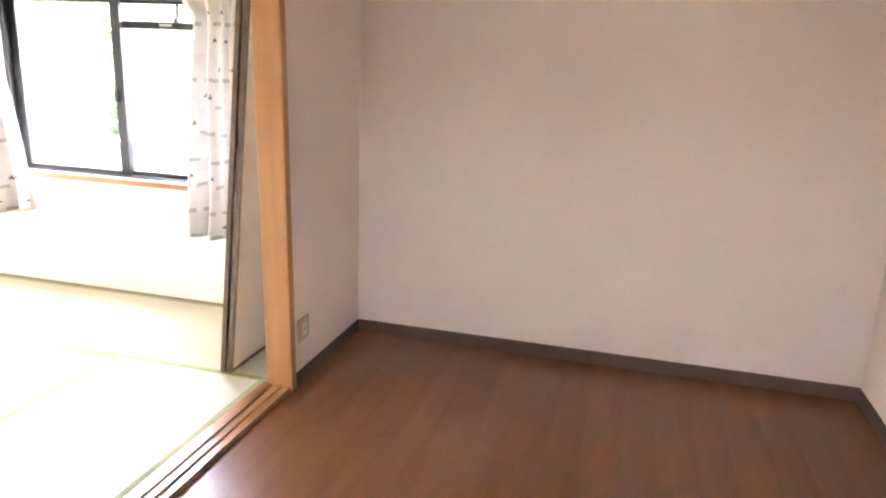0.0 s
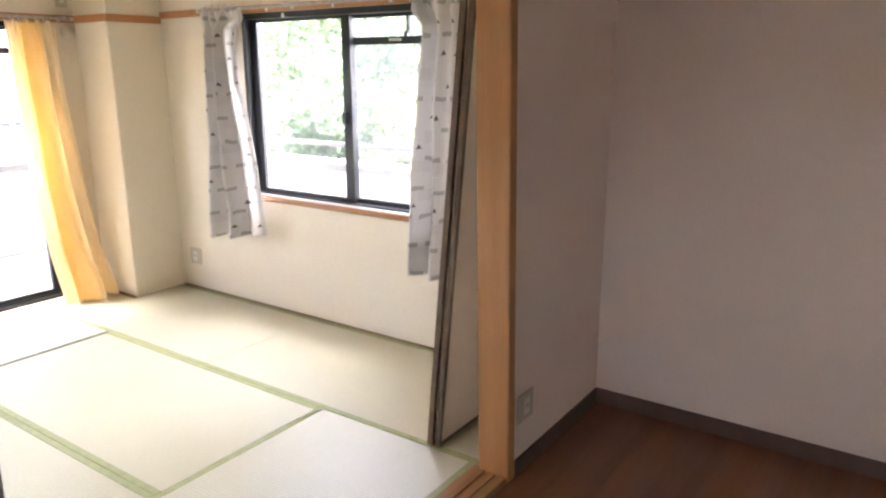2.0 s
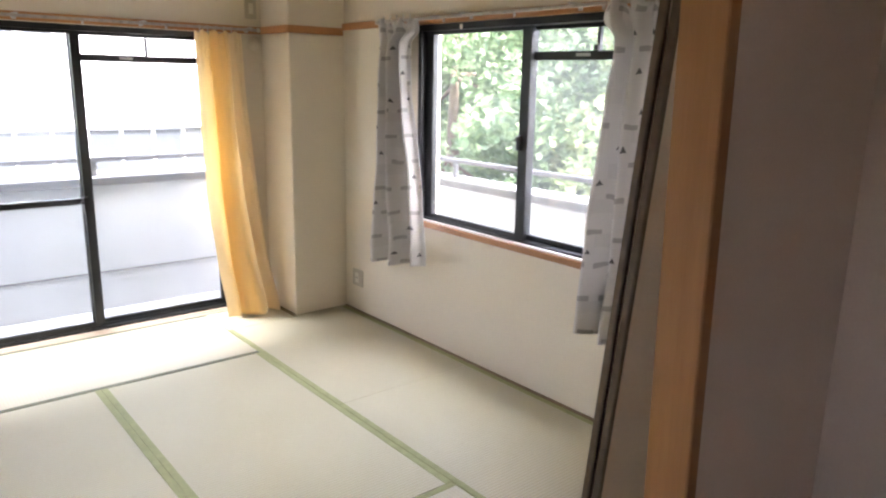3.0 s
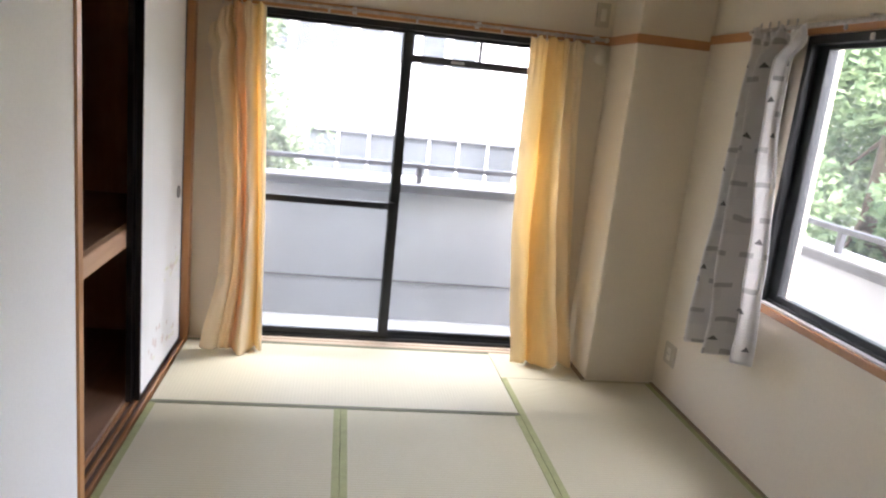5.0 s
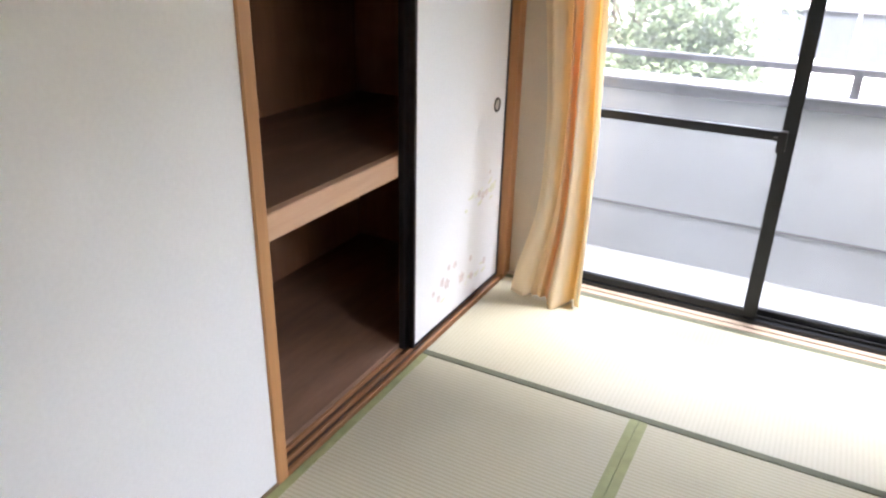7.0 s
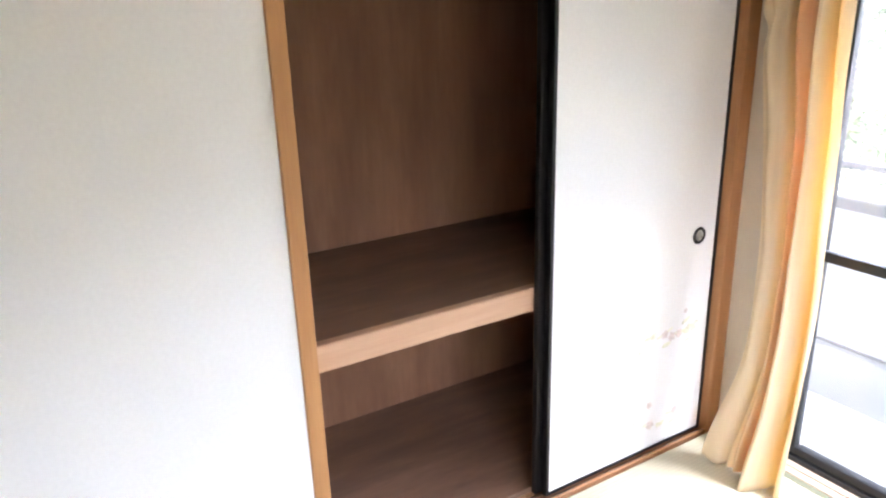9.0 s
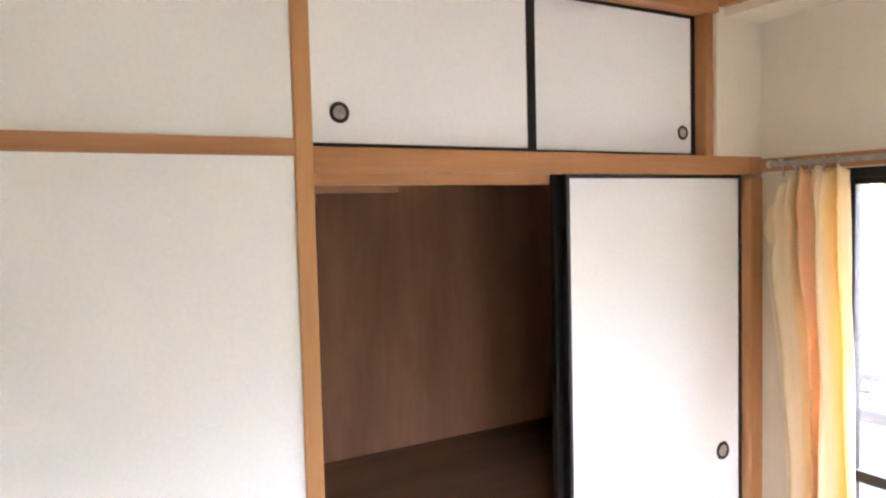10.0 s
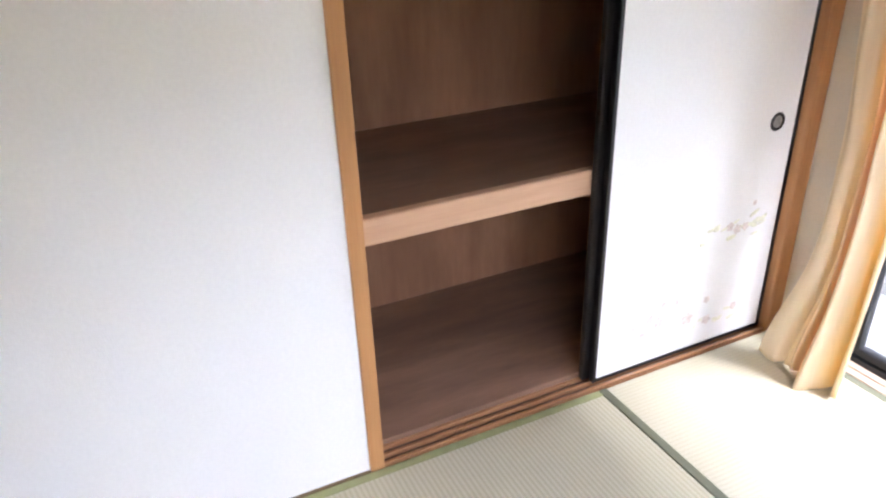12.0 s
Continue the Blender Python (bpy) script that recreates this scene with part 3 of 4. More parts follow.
# ---- tatami mats ----
def woven(bm, along_y):
    """Lays the weave's direction on a mat: u runs along the rush strands."""
    uvl = bm.loops.layers.uv.new("UVMap")
    for f in bm.faces:
        for loop in f.loops:
            x, y = loop.vert.co.x, loop.vert.co.y
            loop[uvl].uv = (y, -x) if along_y else (x, y)
    return bm


def mat(x0, x1, y0, y1, cloth=None, round_edge=0.003):
    ob = thing("tatami_mat", ((x0 + x1) / 2, (y0 + y1) / 2, -0.055), "woven rush tatami mat with green cloth borders", "tatami mat", group="tatami mats")
    g, hw = 0.0012, 0.030
    along_y = (y1 - y0) > (x1 - x0)
    part("mat_body", woven(boxes((x0 + g, x1 - g, y0 + g, y1 - g, -0.055, 0.0), bevel=round_edge), along_y), M_TAT_Y if along_y else M_TAT_X, ob)
    if along_y:
        strips = [(x0 + g - 0.0005, x0 + hw, y0 + g, y1 - g, -0.05, 0.0016), (x1 - hw, x1 - g + 0.0005, y0 + g, y1 - g, -0.05, 0.0016)]
    else:
        strips = [(x0 + g, x1 - g, y0 + g - 0.0005, y0 + hw, -0.05, 0.0016), (x0 + g, x1 - g, y1 - hw, y1 - g + 0.0005, -0.05, 0.0016)]
    for s in strips:
        part("border", boxes(s, bevel=0.0012), cloth or M_HERI, ob, "dull green woven border")
    return ob


mat(0.010, 1.70, 2.55, 3.365, M_HERI_DIMMED)
mat(0.010, 0.85, 0.85, 2.55)
mat(0.85, 1.70, 0.85, 2.55)
mat(0.010, 1.70, 0.0, 0.85)
mat(1.70, EW - 0.022, 1.70, 3.002, None, 0.001)
mat(1.70, EW - 0.022, 0.0, 1.70, None, 0.001)
# filler board north of the east mats up to the window wall
solid("floor_filler", woven(boxes((1.701, 2.156, 3.004, 3.365, -0.055, -0.001), bevel=0.002), True), M_TAT_Y, "woven rush mat piece beside the column", "floor", "structure")

# thresholds
sill = thing("threshold_sill", (0.8, -0.08, -0.05), "grooved brown wooden threshold between the rooms", "threshold", "structure")
part("sill_body", boxes((OX0, OX1, -0.150, -0.002, -0.055, -0.005)), M_SILL["x"], sill)
for a, b in ((-0.150, -0.118), (-0.104, -0.072), (-0.058, -0.002)):
    part("sill_ridge", boxes((OX0 + 0.001, OX1 - 0.001, a, b, -0.006, 0.004), bevel=0.0015), M_SILL["x"], sill)
door_sill = thing("door_sill", (1.1, 3.39, -0.05), "narrow pale wooden sill at the balcony door", "door sill", "structure")
M_BLEACHED = mat_wood("bleached sill wood", (0.56, 0.45, 0.335), (0.44, 0.33, 0.235), "x", 0.4)
part("sill_board", boxes((0.0, 2.158, 3.366, NW - 0.001, -0.055, 0.004), bevel=0.002), M_BLEACHED, door_sill)
part("sill_lip", boxes((DX0, DX1, NW - 0.001, NW + 0.03, -0.055, 0.010), bevel=0.002), M_BLEACHED, door_sill)

# ---- balcony sliding door ----
def bars(name, rows, parent, label="", bevel=0.002):
    return [part(name, boxes(r, bevel=bevel), M_ALU, parent, label) for r in rows]


door = thing("door_1", ((DX0 + DX1) / 2, NW + 0.06, 0), "dark aluminium framed glass sliding balcony door", "sliding door", "structure")
F0, F1 = NW + 0.018, NW + 0.13
bars("door_frame", [(DX0, DX0 + 0.028, F0, F1, 0.0, DZ1), (DX1 - 0.032, DX1, F0, F1, 0.0, DZ1), (DX0 + 0.032, DX1 - 0.032, F0, F1, DZ1 - 0.032, DZ1),
                    (DX0 + 0.032, DX1 - 0.032, NW + 0.03, F1, 0.0, 0.028), (DX0 + 0.032, DX1 - 0.032, NW + 0.052, NW + 0.060, 0.028, 0.042),
                    (DX0 + 0.032, DX1 - 0.032, NW + 0.090, NW + 0.098, 0.028, 0.042)], door)


def sash_y(name, y, x0, x1, z0, z1, parent, sw=0.040, mid=None, vent=None, sl=None):
    """A sash in a plane of constant y; mid and vent: levels of cross bars, vent with a divider at the given x."""
    s = part(name, boxes((x0, x0 + (sl or sw), y - 0.014, y + 0.014, z0, z1), (x1 - sw, x1, y - 0.014, y + 0.014, z0, z1),
                         (x0 + (sl or sw), x1 - sw, y - 0.014, y + 0.014, z0, z0 + 0.030), (x0 + (sl or sw), x1 - sw, y - 0.014, y + 0.014, z1 - 0.030, z1), bevel=0.002),
             M_ALU, parent, "dark aluminium sash")
    zs = [z0 + 0.030]
    if mid:
        part("cross_bar", boxes((x0 + (sl or sw), x1 - sw, y - 0.012, y + 0.012, mid - 0.018, mid + 0.018), bevel=0.002), M_ALU, s)
        zs += [mid - 0.018, mid + 0.018]
    if vent:
        part("cross_bar", boxes((x0 + (sl or sw), x1 - sw, y - 0.020, y + 0.012, vent[0] - 0.020, vent[0] + 0.020), bevel=0.002), M_ALU, s)
        part("divider", boxes((vent[1] - 0.007, vent[1] + 0.007, y - 0.012, y + 0.012, vent[0] + 0.020, z1 - 0.030), bevel=0.002), M_ALU, s)
        part("vent_latch", boxes((vent[1] - 0.16, vent[1] - 0.085, y - 0.024, y - 0.020, vent[0] - 0.006, vent[0] + 0.008), bevel=0.002), M_STEEL, s, "small pale latch plate")
        zs += [vent[0] - 0.020, vent[0] + 0.020]
    zs.append(z1 - 0.030)
    for a, b in zip(zs[::2], zs[1::2]):
        part("pane", boxes((x0 + (sl or sw), x1 - sw, y - 0.003, y + 0.003, a, b)), M_GLASS, s)
    return s


XM = 1.078
sash_y("sash", NW + 0.056, DX0 + 0.026, XM + 0.030, 0.030, DZ1 - 0.022, door, 0.050, mid=0.803, sl=0.030)
sash_y("sash", NW + 0.094, XM - 0.026, DX1 - 0.030, 0.030, DZ1 - 0.022, door, 0.046, vent=(1.616, 1.482))
part("insect_screen", boxes((DX0 + 0.033, XM + 0.010, NW + 0.1225, NW + 0.1235, 0.035, DZ1 - 0.034)), M_SCREEN, door, "fine grey insect netting")
part("latch", boxes((1.046, 1.078, NW + 0.012, NW + 0.042, 0.745, 0.83), (1.030, 1.056, NW + 0.010, NW + 0.030, 0.79, 0.805), bevel=0.003), M_BLACK, door, "black crescent latch")

# ---- east window ----
win = thing("window_1", (EW + 0.06, (WY0 + WY1) / 2, WZ0), "wide dark aluminium sliding window", "window", "structure")
G0, G1 = EW - 0.004, EW + 0.12
bars("window_frame", [(G0, G1, WY0, WY0 + 0.030, WZ0, WZ1), (G0, G1, WY1 - 0.030, WY1, WZ0, WZ1), (G0, G1, WY0 + 0.03, WY1 - 0.03, WZ1 - 0.034, WZ1),
                      (EW + 0.022, G1, WY0 + 0.03, WY1 - 0.03, WZ0, WZ0 + 0.016)], win)
part("window_sill", boxes((EW - 0.018, EW + 0.022, WY0 - 0.02, WY1 + 0.02, WZ0 - 0.034, WZ0 - 0.002), bevel=0.003), M_SILL["y"], win, "brown wooden window sill")
part("sill_top", boxes((EW - 0.002, EW + 0.030, WY0 + 0.03, WY1 - 0.03, WZ0 - 0.002, WZ0 + 0.006), bevel=0.001),
     mat_plain("pale sill top", (0.62, 0.58, 0.55), 0.35), win)


def sash_x(x, y0, y1, z0, z1, parent, vent=None, sw=0.042):
    s = part("sash", boxes((x - 0.014, x + 0.014, y0, y0 + sw, z0, z1), (x - 0.014, x + 0.014, y1 - sw, y1, z0, z1),
                           (x - 0.014, x + 0.014, y0 + sw, y1 - sw, z0, z0 + 0.030), (x - 0.014, x + 0.014, y0 + sw, y1 - sw, z1 - 0.026, z1), bevel=0.002),
             M_ALU, parent, "dark aluminium sash")
    zs = [z0 + 0.030]
    if vent:
        part("cross_bar", boxes((x - 0.022, x + 0.012, y0 + sw, y1 - sw, vent[0] - 0.020, vent[0] + 0.020), bevel=0.002), M_ALU, s)
        part("divider", boxes((x - 0.012, x + 0.012, vent[1] - 0.007, vent[1] + 0.007, vent[0] + 0.020, z1 - 0.026), bevel=0.002), M_ALU, s)
        part("vent_latch", boxes((x - 0.026, x - 0.022, vent[1] + 0.03, vent[1] + 0.115, vent[0] - 0.004, vent[0] + 0.010), bevel=0.002), M_STEEL, s, "small pale latch plate")
        part("vent_stay", boxes((x - 0.030, x - 0.012, vent[1] - 0.012, vent[1] + 0.012, vent[0] + 0.020, vent[0] + 0.045), bevel=0.003), M_ALU, s)
        zs += [vent[0] - 0.020, vent[0] + 0.020]
    zs.append(z1 - 0.026)
    for a, b in zip(zs[::2], zs[1::2]):
        part("pane", boxes((x - 0.003, x + 0.003, y0 + sw, y1 - sw, a, b)), M_GLASS, s)
    return s


part("frame_stop", boxes((EW - 0.014, EW - 0.003, 1.86, 1.876, 1.792, 1.816), bevel=0.002), M_PLATE_IN, win, "small pale stop on the frame")
YM = 1.445
sash_x(EW + 0.048, YM - 0.044, WY1 - 0.028, WZ0 + 0.014, WZ1 - 0.026, win, sw=0.062)
sash_x(EW + 0.084, WY0 + 0.028, YM + 0.030, WZ0 + 0.014, WZ1 - 0.026, win, vent=(1.652, 1.034), sw=0.062)
part("insect_screen", boxes((EW + 0.1085, EW + 0.1095, WY0 + 0.032, YM + 0.010, WZ0 + 0.018, WZ1 - 0.036)), M_SCREEN, win, "fine grey insect netting")
part("latch", boxes((EW + 0.012, EW + 0.034, YM - 0.012, YM + 0.012, 1.20, 1.27), bevel=0.003), M_ALU, win, "dark crescent latch")

# Unseen window, added to bring daylight into the wooden-floored room.
win2 = thing("window_2_added", (HW - 0.05, (HY0 + HY1) / 2, HZ0), "unseen dark aluminium window added to light the wooden-floored room", "window", "structure")
bars("window_frame", [(HW - 0.09, HW - 0.02, HY0, HY0 + 0.03, HZ0, HZ1), (HW - 0.09, HW - 0.02, HY1 - 0.03, HY1, HZ0, HZ1),
                      (HW - 0.09, HW - 0.02, HY0 + 0.03, HY1 - 0.03, HZ0, HZ0 + 0.03), (HW - 0.09, HW - 0.02, HY0 + 0.03, HY1 - 0.03, HZ1 - 0.03, HZ1)], win2)
sash_x(HW - 0.055, HY0 + 0.03, HY1 - 0.03, HZ0 + 0.03, HZ1 - 0.03, win2)

# ---- curtain rails ----
def curtain_rail(axis, a0, a1, off, z, n):
    """A rail along axis x (beside the north wall) or y (beside the east wall)."""
    at = ((a0 + a1) / 2, off, z) if axis == "x" else (off, (a0 + a1) / 2, z)
    ob = thing("curtain_rail", at, "aged metal curtain rail on small brackets", "curtain rail", group="curtain rails")

    def rod(a, b, o0, o1, z0, z1):
        return (a, b, o0, o1, z0, z1) if axis == "x" else (o0, o1, a, b, z0, z1)
    part("rail", boxes(rod(a0, a1, off - 0.008, off + 0.008, z, z + 0.016), bevel=0.004), M_RAIL, ob)
    part("rail_front", boxes(rod(a0 + 0.02, a1 - 0.02, off - 0.030, off - 0.016, z - 0.002, z + 0.013), bevel=0.004), M_RAIL, ob)
    wall = NW - 0.016 if axis == "x" else EW - 0.016
    for k in range(4):
        c = a0 + 0.06 + (a1 - a0 - 0.12) * k / 3
        part("bracket", boxes(rod(c - 0.009, c + 0.009, off - 0.032, wall, z + 0.014, z + 0.022), rod(c - 0.012, c + 0.012, wall - 0.004, wall, z - 0.008, z + 0.022),
                              bevel=0.001), M_STEEL, ob)
    for c in (a0, a1):
        part("end_cap", boxes(rod(c - 0.012, c + 0.012, off - 0.013, off + 0.013, z - 0.004, z + 0.020), bevel=0.005), M_PLATE_IN, ob, "pale end cap")
    for k in range(n):
        c = a0 + 0.35 + (a1 - a0 - 0.7) * (k + 0.5) / n
        part("runner", boxes(rod(c - 0.005, c + 0.005, off - 0.006, off + 0.006, z - 0.018, z), bevel=0.002), M_STEEL, ob)
    return ob


curtain_rail("x", 0.085, 2.13, NW - 0.065, 1.806, 3)
curtain_rail("y", 0.30, 2.55, EW - 0.065, 1.842, 3)


# ---- curtains ----
def along(rows, v):
    """Smooth values between rows of (v, ...)."""
    k = 0
    while k < len(rows) - 2 and v > rows[k + 1][0]:
        k += 1
    r0, r1, r2, r3 = rows[max(k - 1, 0)], rows[k], rows[k + 1], rows[min(k + 2, len(rows) - 1)]
    f = (v - r1[0]) / (r2[0] - r1[0])
    out = []
    for p0, p1, p2, p3 in zip(r0[1:], r1[1:], r2[1:], r3[1:]):
        m1, m2 = (p2 - p0) * 0.4, (p3 - p1) * 0.4
        out.append(p1 + m1 * f + (3 * (p2 - p1) - 2 * m1 - m2) * f * f + (2 * (p1 - p2) + m1 + m2) * f ** 3)
    return out


def curtain(label, wall, edges, z1, z0, folds, material, seed, uv, lift=0.0, droop=0.0, pleats=9, pleat_depth=0.012, ruff=0.0, hem=0.012, group=""):
    """A gathered curtain on the north ('x') or east ('y') wall.
    edges: rows (v from the top, first edge, last edge, distance of each from the wall);
    folds: (u at the top, u at the hem, width, depth at the top, depth at the hem); uv: stripe range across the cloth."""
    rnd = random.Random(seed)
    ph = [rnd.uniform(0, math.tau) for _ in range(6)]
    b = bmesh.new()
    uvl = b.loops.layers.uv.new("UVMap")
    nu, nv = 140, 90
    grid = []

    def place(a, d, z):
        return (a, NW - d, z) if wall == "x" else (EW - d, a, z)
    for j in range(nv + 1):
        v = j / nv
        a0, a1, d0, d1 = along(edges, v)
        row = []
        for i in range(nu + 1):
            u = i / nu
            w = u + 0.012 * math.sin(9 * u + 4 * v + ph[0]) * math.sin(math.pi * u)
            a = a0 + (a1 - a0) * w
            d = d0 + (d1 - d0) * u
            for ut, ub, width, ht, hb in folds:
                c = ut + (ub - ut) * v ** 0.8 + 0.02 * math.sin(5 * v + ph[1] + 7 * ut)
                g = math.exp(-((u - c) / width) ** 2)
                d += (ht + (hb - ht) * v) * g * min(1.0, 0.25 + v / 0.12)
            top = max(0.0, 1 - v / 0.20)
            d += pleat_depth * (abs(math.sin(math.pi * pleats * u + ph[2] * 0.1)) - 0.5) * top ** 1.3
            d += ruff * math.sin(math.tau * 3.4 * u + ph[3]) * max(0.0, 1 - v / 0.05)
            d += 0.004 * math.sin(11 * v + 6 * u + ph[4]) + 0.003 * math.sin(23 * v - 17 * u + ph[5])
            low = max(0.0, (v - 0.84) / 0.16) ** 1.5
            d += hem * low * math.sin(math.tau * 2.6 * u + ph[1])
            z = z1 + (z0 - z1) * v + lift * u * v
            z -= droop * max(0.0, 1 - u / 0.42) ** 1.4 * (1 - v) ** 5
            z += 0.006 * math.sin(math.tau * 2 * u + ph[2]) * low
            z += (0.010 * math.sin(math.tau * 4.5 * u + ph[0]) + ruff * 0.5 * math.sin(math.tau * 2.3 * u)) * max(0.0, 1 - v / 0.06)
            row.append((b.verts.new(place(a, max(d, 0.022), z)), uv[0] + (uv[1] - uv[0]) * u, (1 - v) * (z1 - z0)))
        grid.append(row)
    for j in range(nv):
        for i in range(nu):
            cs = [grid[j][i], grid[j][i + 1], grid[j + 1][i + 1], grid[j + 1][i]]
            f = b.faces.new([c[0] for c in cs])
            for loop, c in zip(f.loops, cs):
                loop[uvl].uv = (c[1], c[2])
    a0, a1, d0, d1 = along(edges, 0.0)
    ob = thing("curtain", place((a0 + a1) / 2, d0, z1), label, "curtain", group=group)
    cloth = part("cloth", b, material, ob, "", True)
    mod = cloth.modifiers.new("thickness", "SOLIDIFY")
    mod.thickness = 0.0018
    for k in range(5):
        f = (k + 0.7 + (0.6 if droop else 0.0)) / 6
        hx, hy, hz = place(a0 + (a1 - a0) * f, d0 + (d1 - d0) * f, z1)
        part("hook", boxes((hx - 0.003, hx + 0.003, hy - 0.003, hy + 0.003, hz - 0.02, hz + 0.035), bevel=0.001), M_STEEL, ob)
    return ob


curtain("orange and cream striped full-length curtain with one corner unhooked", "x",
        [(0.0, 0.085, 0.352, 0.085, 0.072), (0.055, 0.078, 0.354, 0.09, 0.072), (0.095, 0.102, 0.357, 0.09, 0.072), (0.15, 0.094, 0.361, 0.09, 0.072), (0.35, 0.138, 0.378, 0.085, 0.075),
         (0.60, 0.172, 0.394, 0.10, 0.09), (0.78, 0.170, 0.404, 0.125, 0.12), (1.0, 0.100, 0.420, 0.195, 0.180)],
        1.790, 0.006, [(0.22, 0.10, 0.11, 0.045, 0.020), (0.40, 0.28, 0.035, -0.080, -0.035), (0.50, 0.46, 0.05, 0.045, 0.030), (0.60, 0.50, 0.03, -0.050, -0.010), (0.72, 0.66, 0.09, 0.040, 0.075), (0.84, 0.84, 0.04, -0.035, -0.050), (0.93, 0.95, 0.05, 0.020, 0.020)],
        M_ORANGE, 3, (0.02, 1.0), droop=0.14, pleats=7, pleat_depth=0.026, hem=0.010, group="balcony door curtains")
curtain("orange and cream striped full-length curtain beside the column", "x",
        [(0.0, 1.712, 2.012, 0.085, 0.075), (0.25, 1.712, 2.040, 0.09, 0.06), (0.56, 1.730, 2.085, 0.095, 0.06), (0.80, 1.765, 2.115, 0.12, 0.10), (1.0, 1.800, 2.142, 0.155, 0.190)],
        1.790, 0.006, [(0.10, 0.14, 0.13, 0.015, 0.055), (0.36, 0.30, 0.06, -0.045, -0.055), (0.52, 0.58, 0.15, 0.045, 0.085), (0.72, 0.84, 0.05, -0.050, -0.050), (0.86, 0.97, 0.05, 0.020, 0.020)],
        M_ORANGE, 11, (0.97, 0.66), pleats=8, pleat_depth=0.02, hem=0.016, group="balcony door curtains")
curtain("short white curtain printed with grey bars and dark triangles", "y",
        [(0.0, 2.500, 2.125, 0.085, 0.085), (0.045, 2.488, 2.125, 0.085, 0.085), (0.085, 2.462, 2.205, 0.08, 0.08), (0.25, 2.478, 2.180, 0.085, 0.085), (0.60, 2.512, 2.095, 0.09, 0.09), (1.0, 2.545, 2.010, 0.095, 0.095)],
        1.845, 0.430, [(0.10, 0.08, 0.07, 0.040, 0.050), (0.30, 0.28, 0.09, -0.055, -0.065), (0.52, 0.53, 0.06, 0.075, 0.085), (0.68, 0.68, 0.05, -0.060, -0.060), (0.84, 0.87, 0.05, 0.045, 0.060)],
        M_GREY, 5, (0.0, 0.95), lift=0.085, ruff=0.016, pleats=11, pleat_depth=0.016, group="window curtains")
curtain("short white curtain printed with grey bars beside the spare doors", "y",
        [(0.0, 0.885, 0.540, 0.085, 0.085), (0.045, 0.885, 0.540, 0.09, 0.085), (0.10, 0.825, 0.560, 0.08, 0.08), (0.25, 0.850, 0.555, 0.085, 0.085), (0.60, 0.885, 0.550, 0.09, 0.09), (1.0, 0.910, 0.540, 0.10, 0.095)],
        1.845, 0.455, [(0.14, 0.12, 0.07, 0.050, 0.060), (0.32, 0.29, 0.07, -0.060, -0.065), (0.52, 0.50, 0.07, 0.060, 0.075), (0.75, 0.73, 0.06, -0.045, -0.055)],
        M_GREY, 8, (0.0, 0.85), lift=-0.01, ruff=0.020, pleats=8, pleat_depth=0.020, group="window curtains")


# ---- two spare sliding doors leaning on the partition ----
def spare_door(x0, width, y_foot, y_head, height):
    """A beige papered door that leans; its foot stands at y_foot and its head rests near y_head."""
    lean = math.atan2(y_foot - y_head, height)
    ob = thing("spare_sliding_door", (0, 0, 0), "beige papered sliding door with dark edges, leaning on the partition", "sliding door", group="spare sliding doors")
    e = 0.018
    part("panel", boxes((e, width - e, -0.016, 0.0, e, height - e)), M_PAPER_BACK, ob)
    for a in (0.0, width - e):
        part("stile", boxes((a, a + e, -0.022, 0.004, 0, height), bevel=0.003), M_STILE, ob, "dark brown wooden stile")
    for a in (0.0, height - e):
        part("rail", boxes((e, width - e, -0.020, 0.002, a, a + e), bevel=0.003), M_STILE, ob, "dark brown wooden rail")
    ob.matrix_world = pose(x0, y_foot, 0.004, math.degrees(lean), 0, 0)
    return ob


spare_door(1.706, 0.845, 0.205, 0.045, 1.79)
spare_door(1.702, 0.845, 0.240, 0.080, 1.79)


# ---- wall plates ----
def outlet(at, axis, label):
    x, y, z = at
    ob = thing("wall_outlet", at, label, "wall outlet", group="wall outlets")
    w, h, d = 0.060, 0.058, 0.009

    def plate(a0, a1, z0, z1, d0, d1):
        return (x - d1, x - d0, y + a0, y + a1, z + z0, z + z1) if axis == "x" else (x + a0, x + a1, y - d1, y - d0, z + z0, z + z1)
    part("cover_plate", boxes(plate(-w, w, -h, h, 0, d), bevel=0.003), M_PLATE, ob)
    part("insert", boxes(plate(-0.014, 0.028, -0.034, 0.034, d, d + 0.002), bevel=0.001), M_PLATE_IN, ob, "ivory socket insert")
    for a in (0.0, 0.014):
        part("slot", boxes(plate(a - 0.0015, a + 0.0015, -0.008, 0.008, d + 0.0018, d + 0.0026)), M_DARKHOLE, ob)
    return ob


outlet((EW, 2.872, 0.230), "x", "beige double outlet plate low on the wall")
outlet((1.793, PS, 0.256), "y", "beige outlet plate beside the door post")
switch = thing("wall_socket_box", (2.11, NW, 1.945), "small beige cable outlet plate above the picture rail", "wall plate")
part("cover_plate", boxes((2.073, 2.147, NW - 0.014, NW, 1.885, 2.01), bevel=0.003), M_PLATE, switch)
part("insert", boxes((2.095, 2.125, NW - 0.017, NW - 0.014, 1.915, 1.98), bevel=0.002), M_PLATE_IN, switch, "ivory insert")
vent = thing("air_vent", (2.135, NW, 1.735), "round cream air vent cover on the wall", "vent")
part("cover", disc(bmesh.new(), (2.125, NW - 0.012, 1.735), "y", 0.040, 0.024, 36, 0.046), M_WALL, vent, "", True)

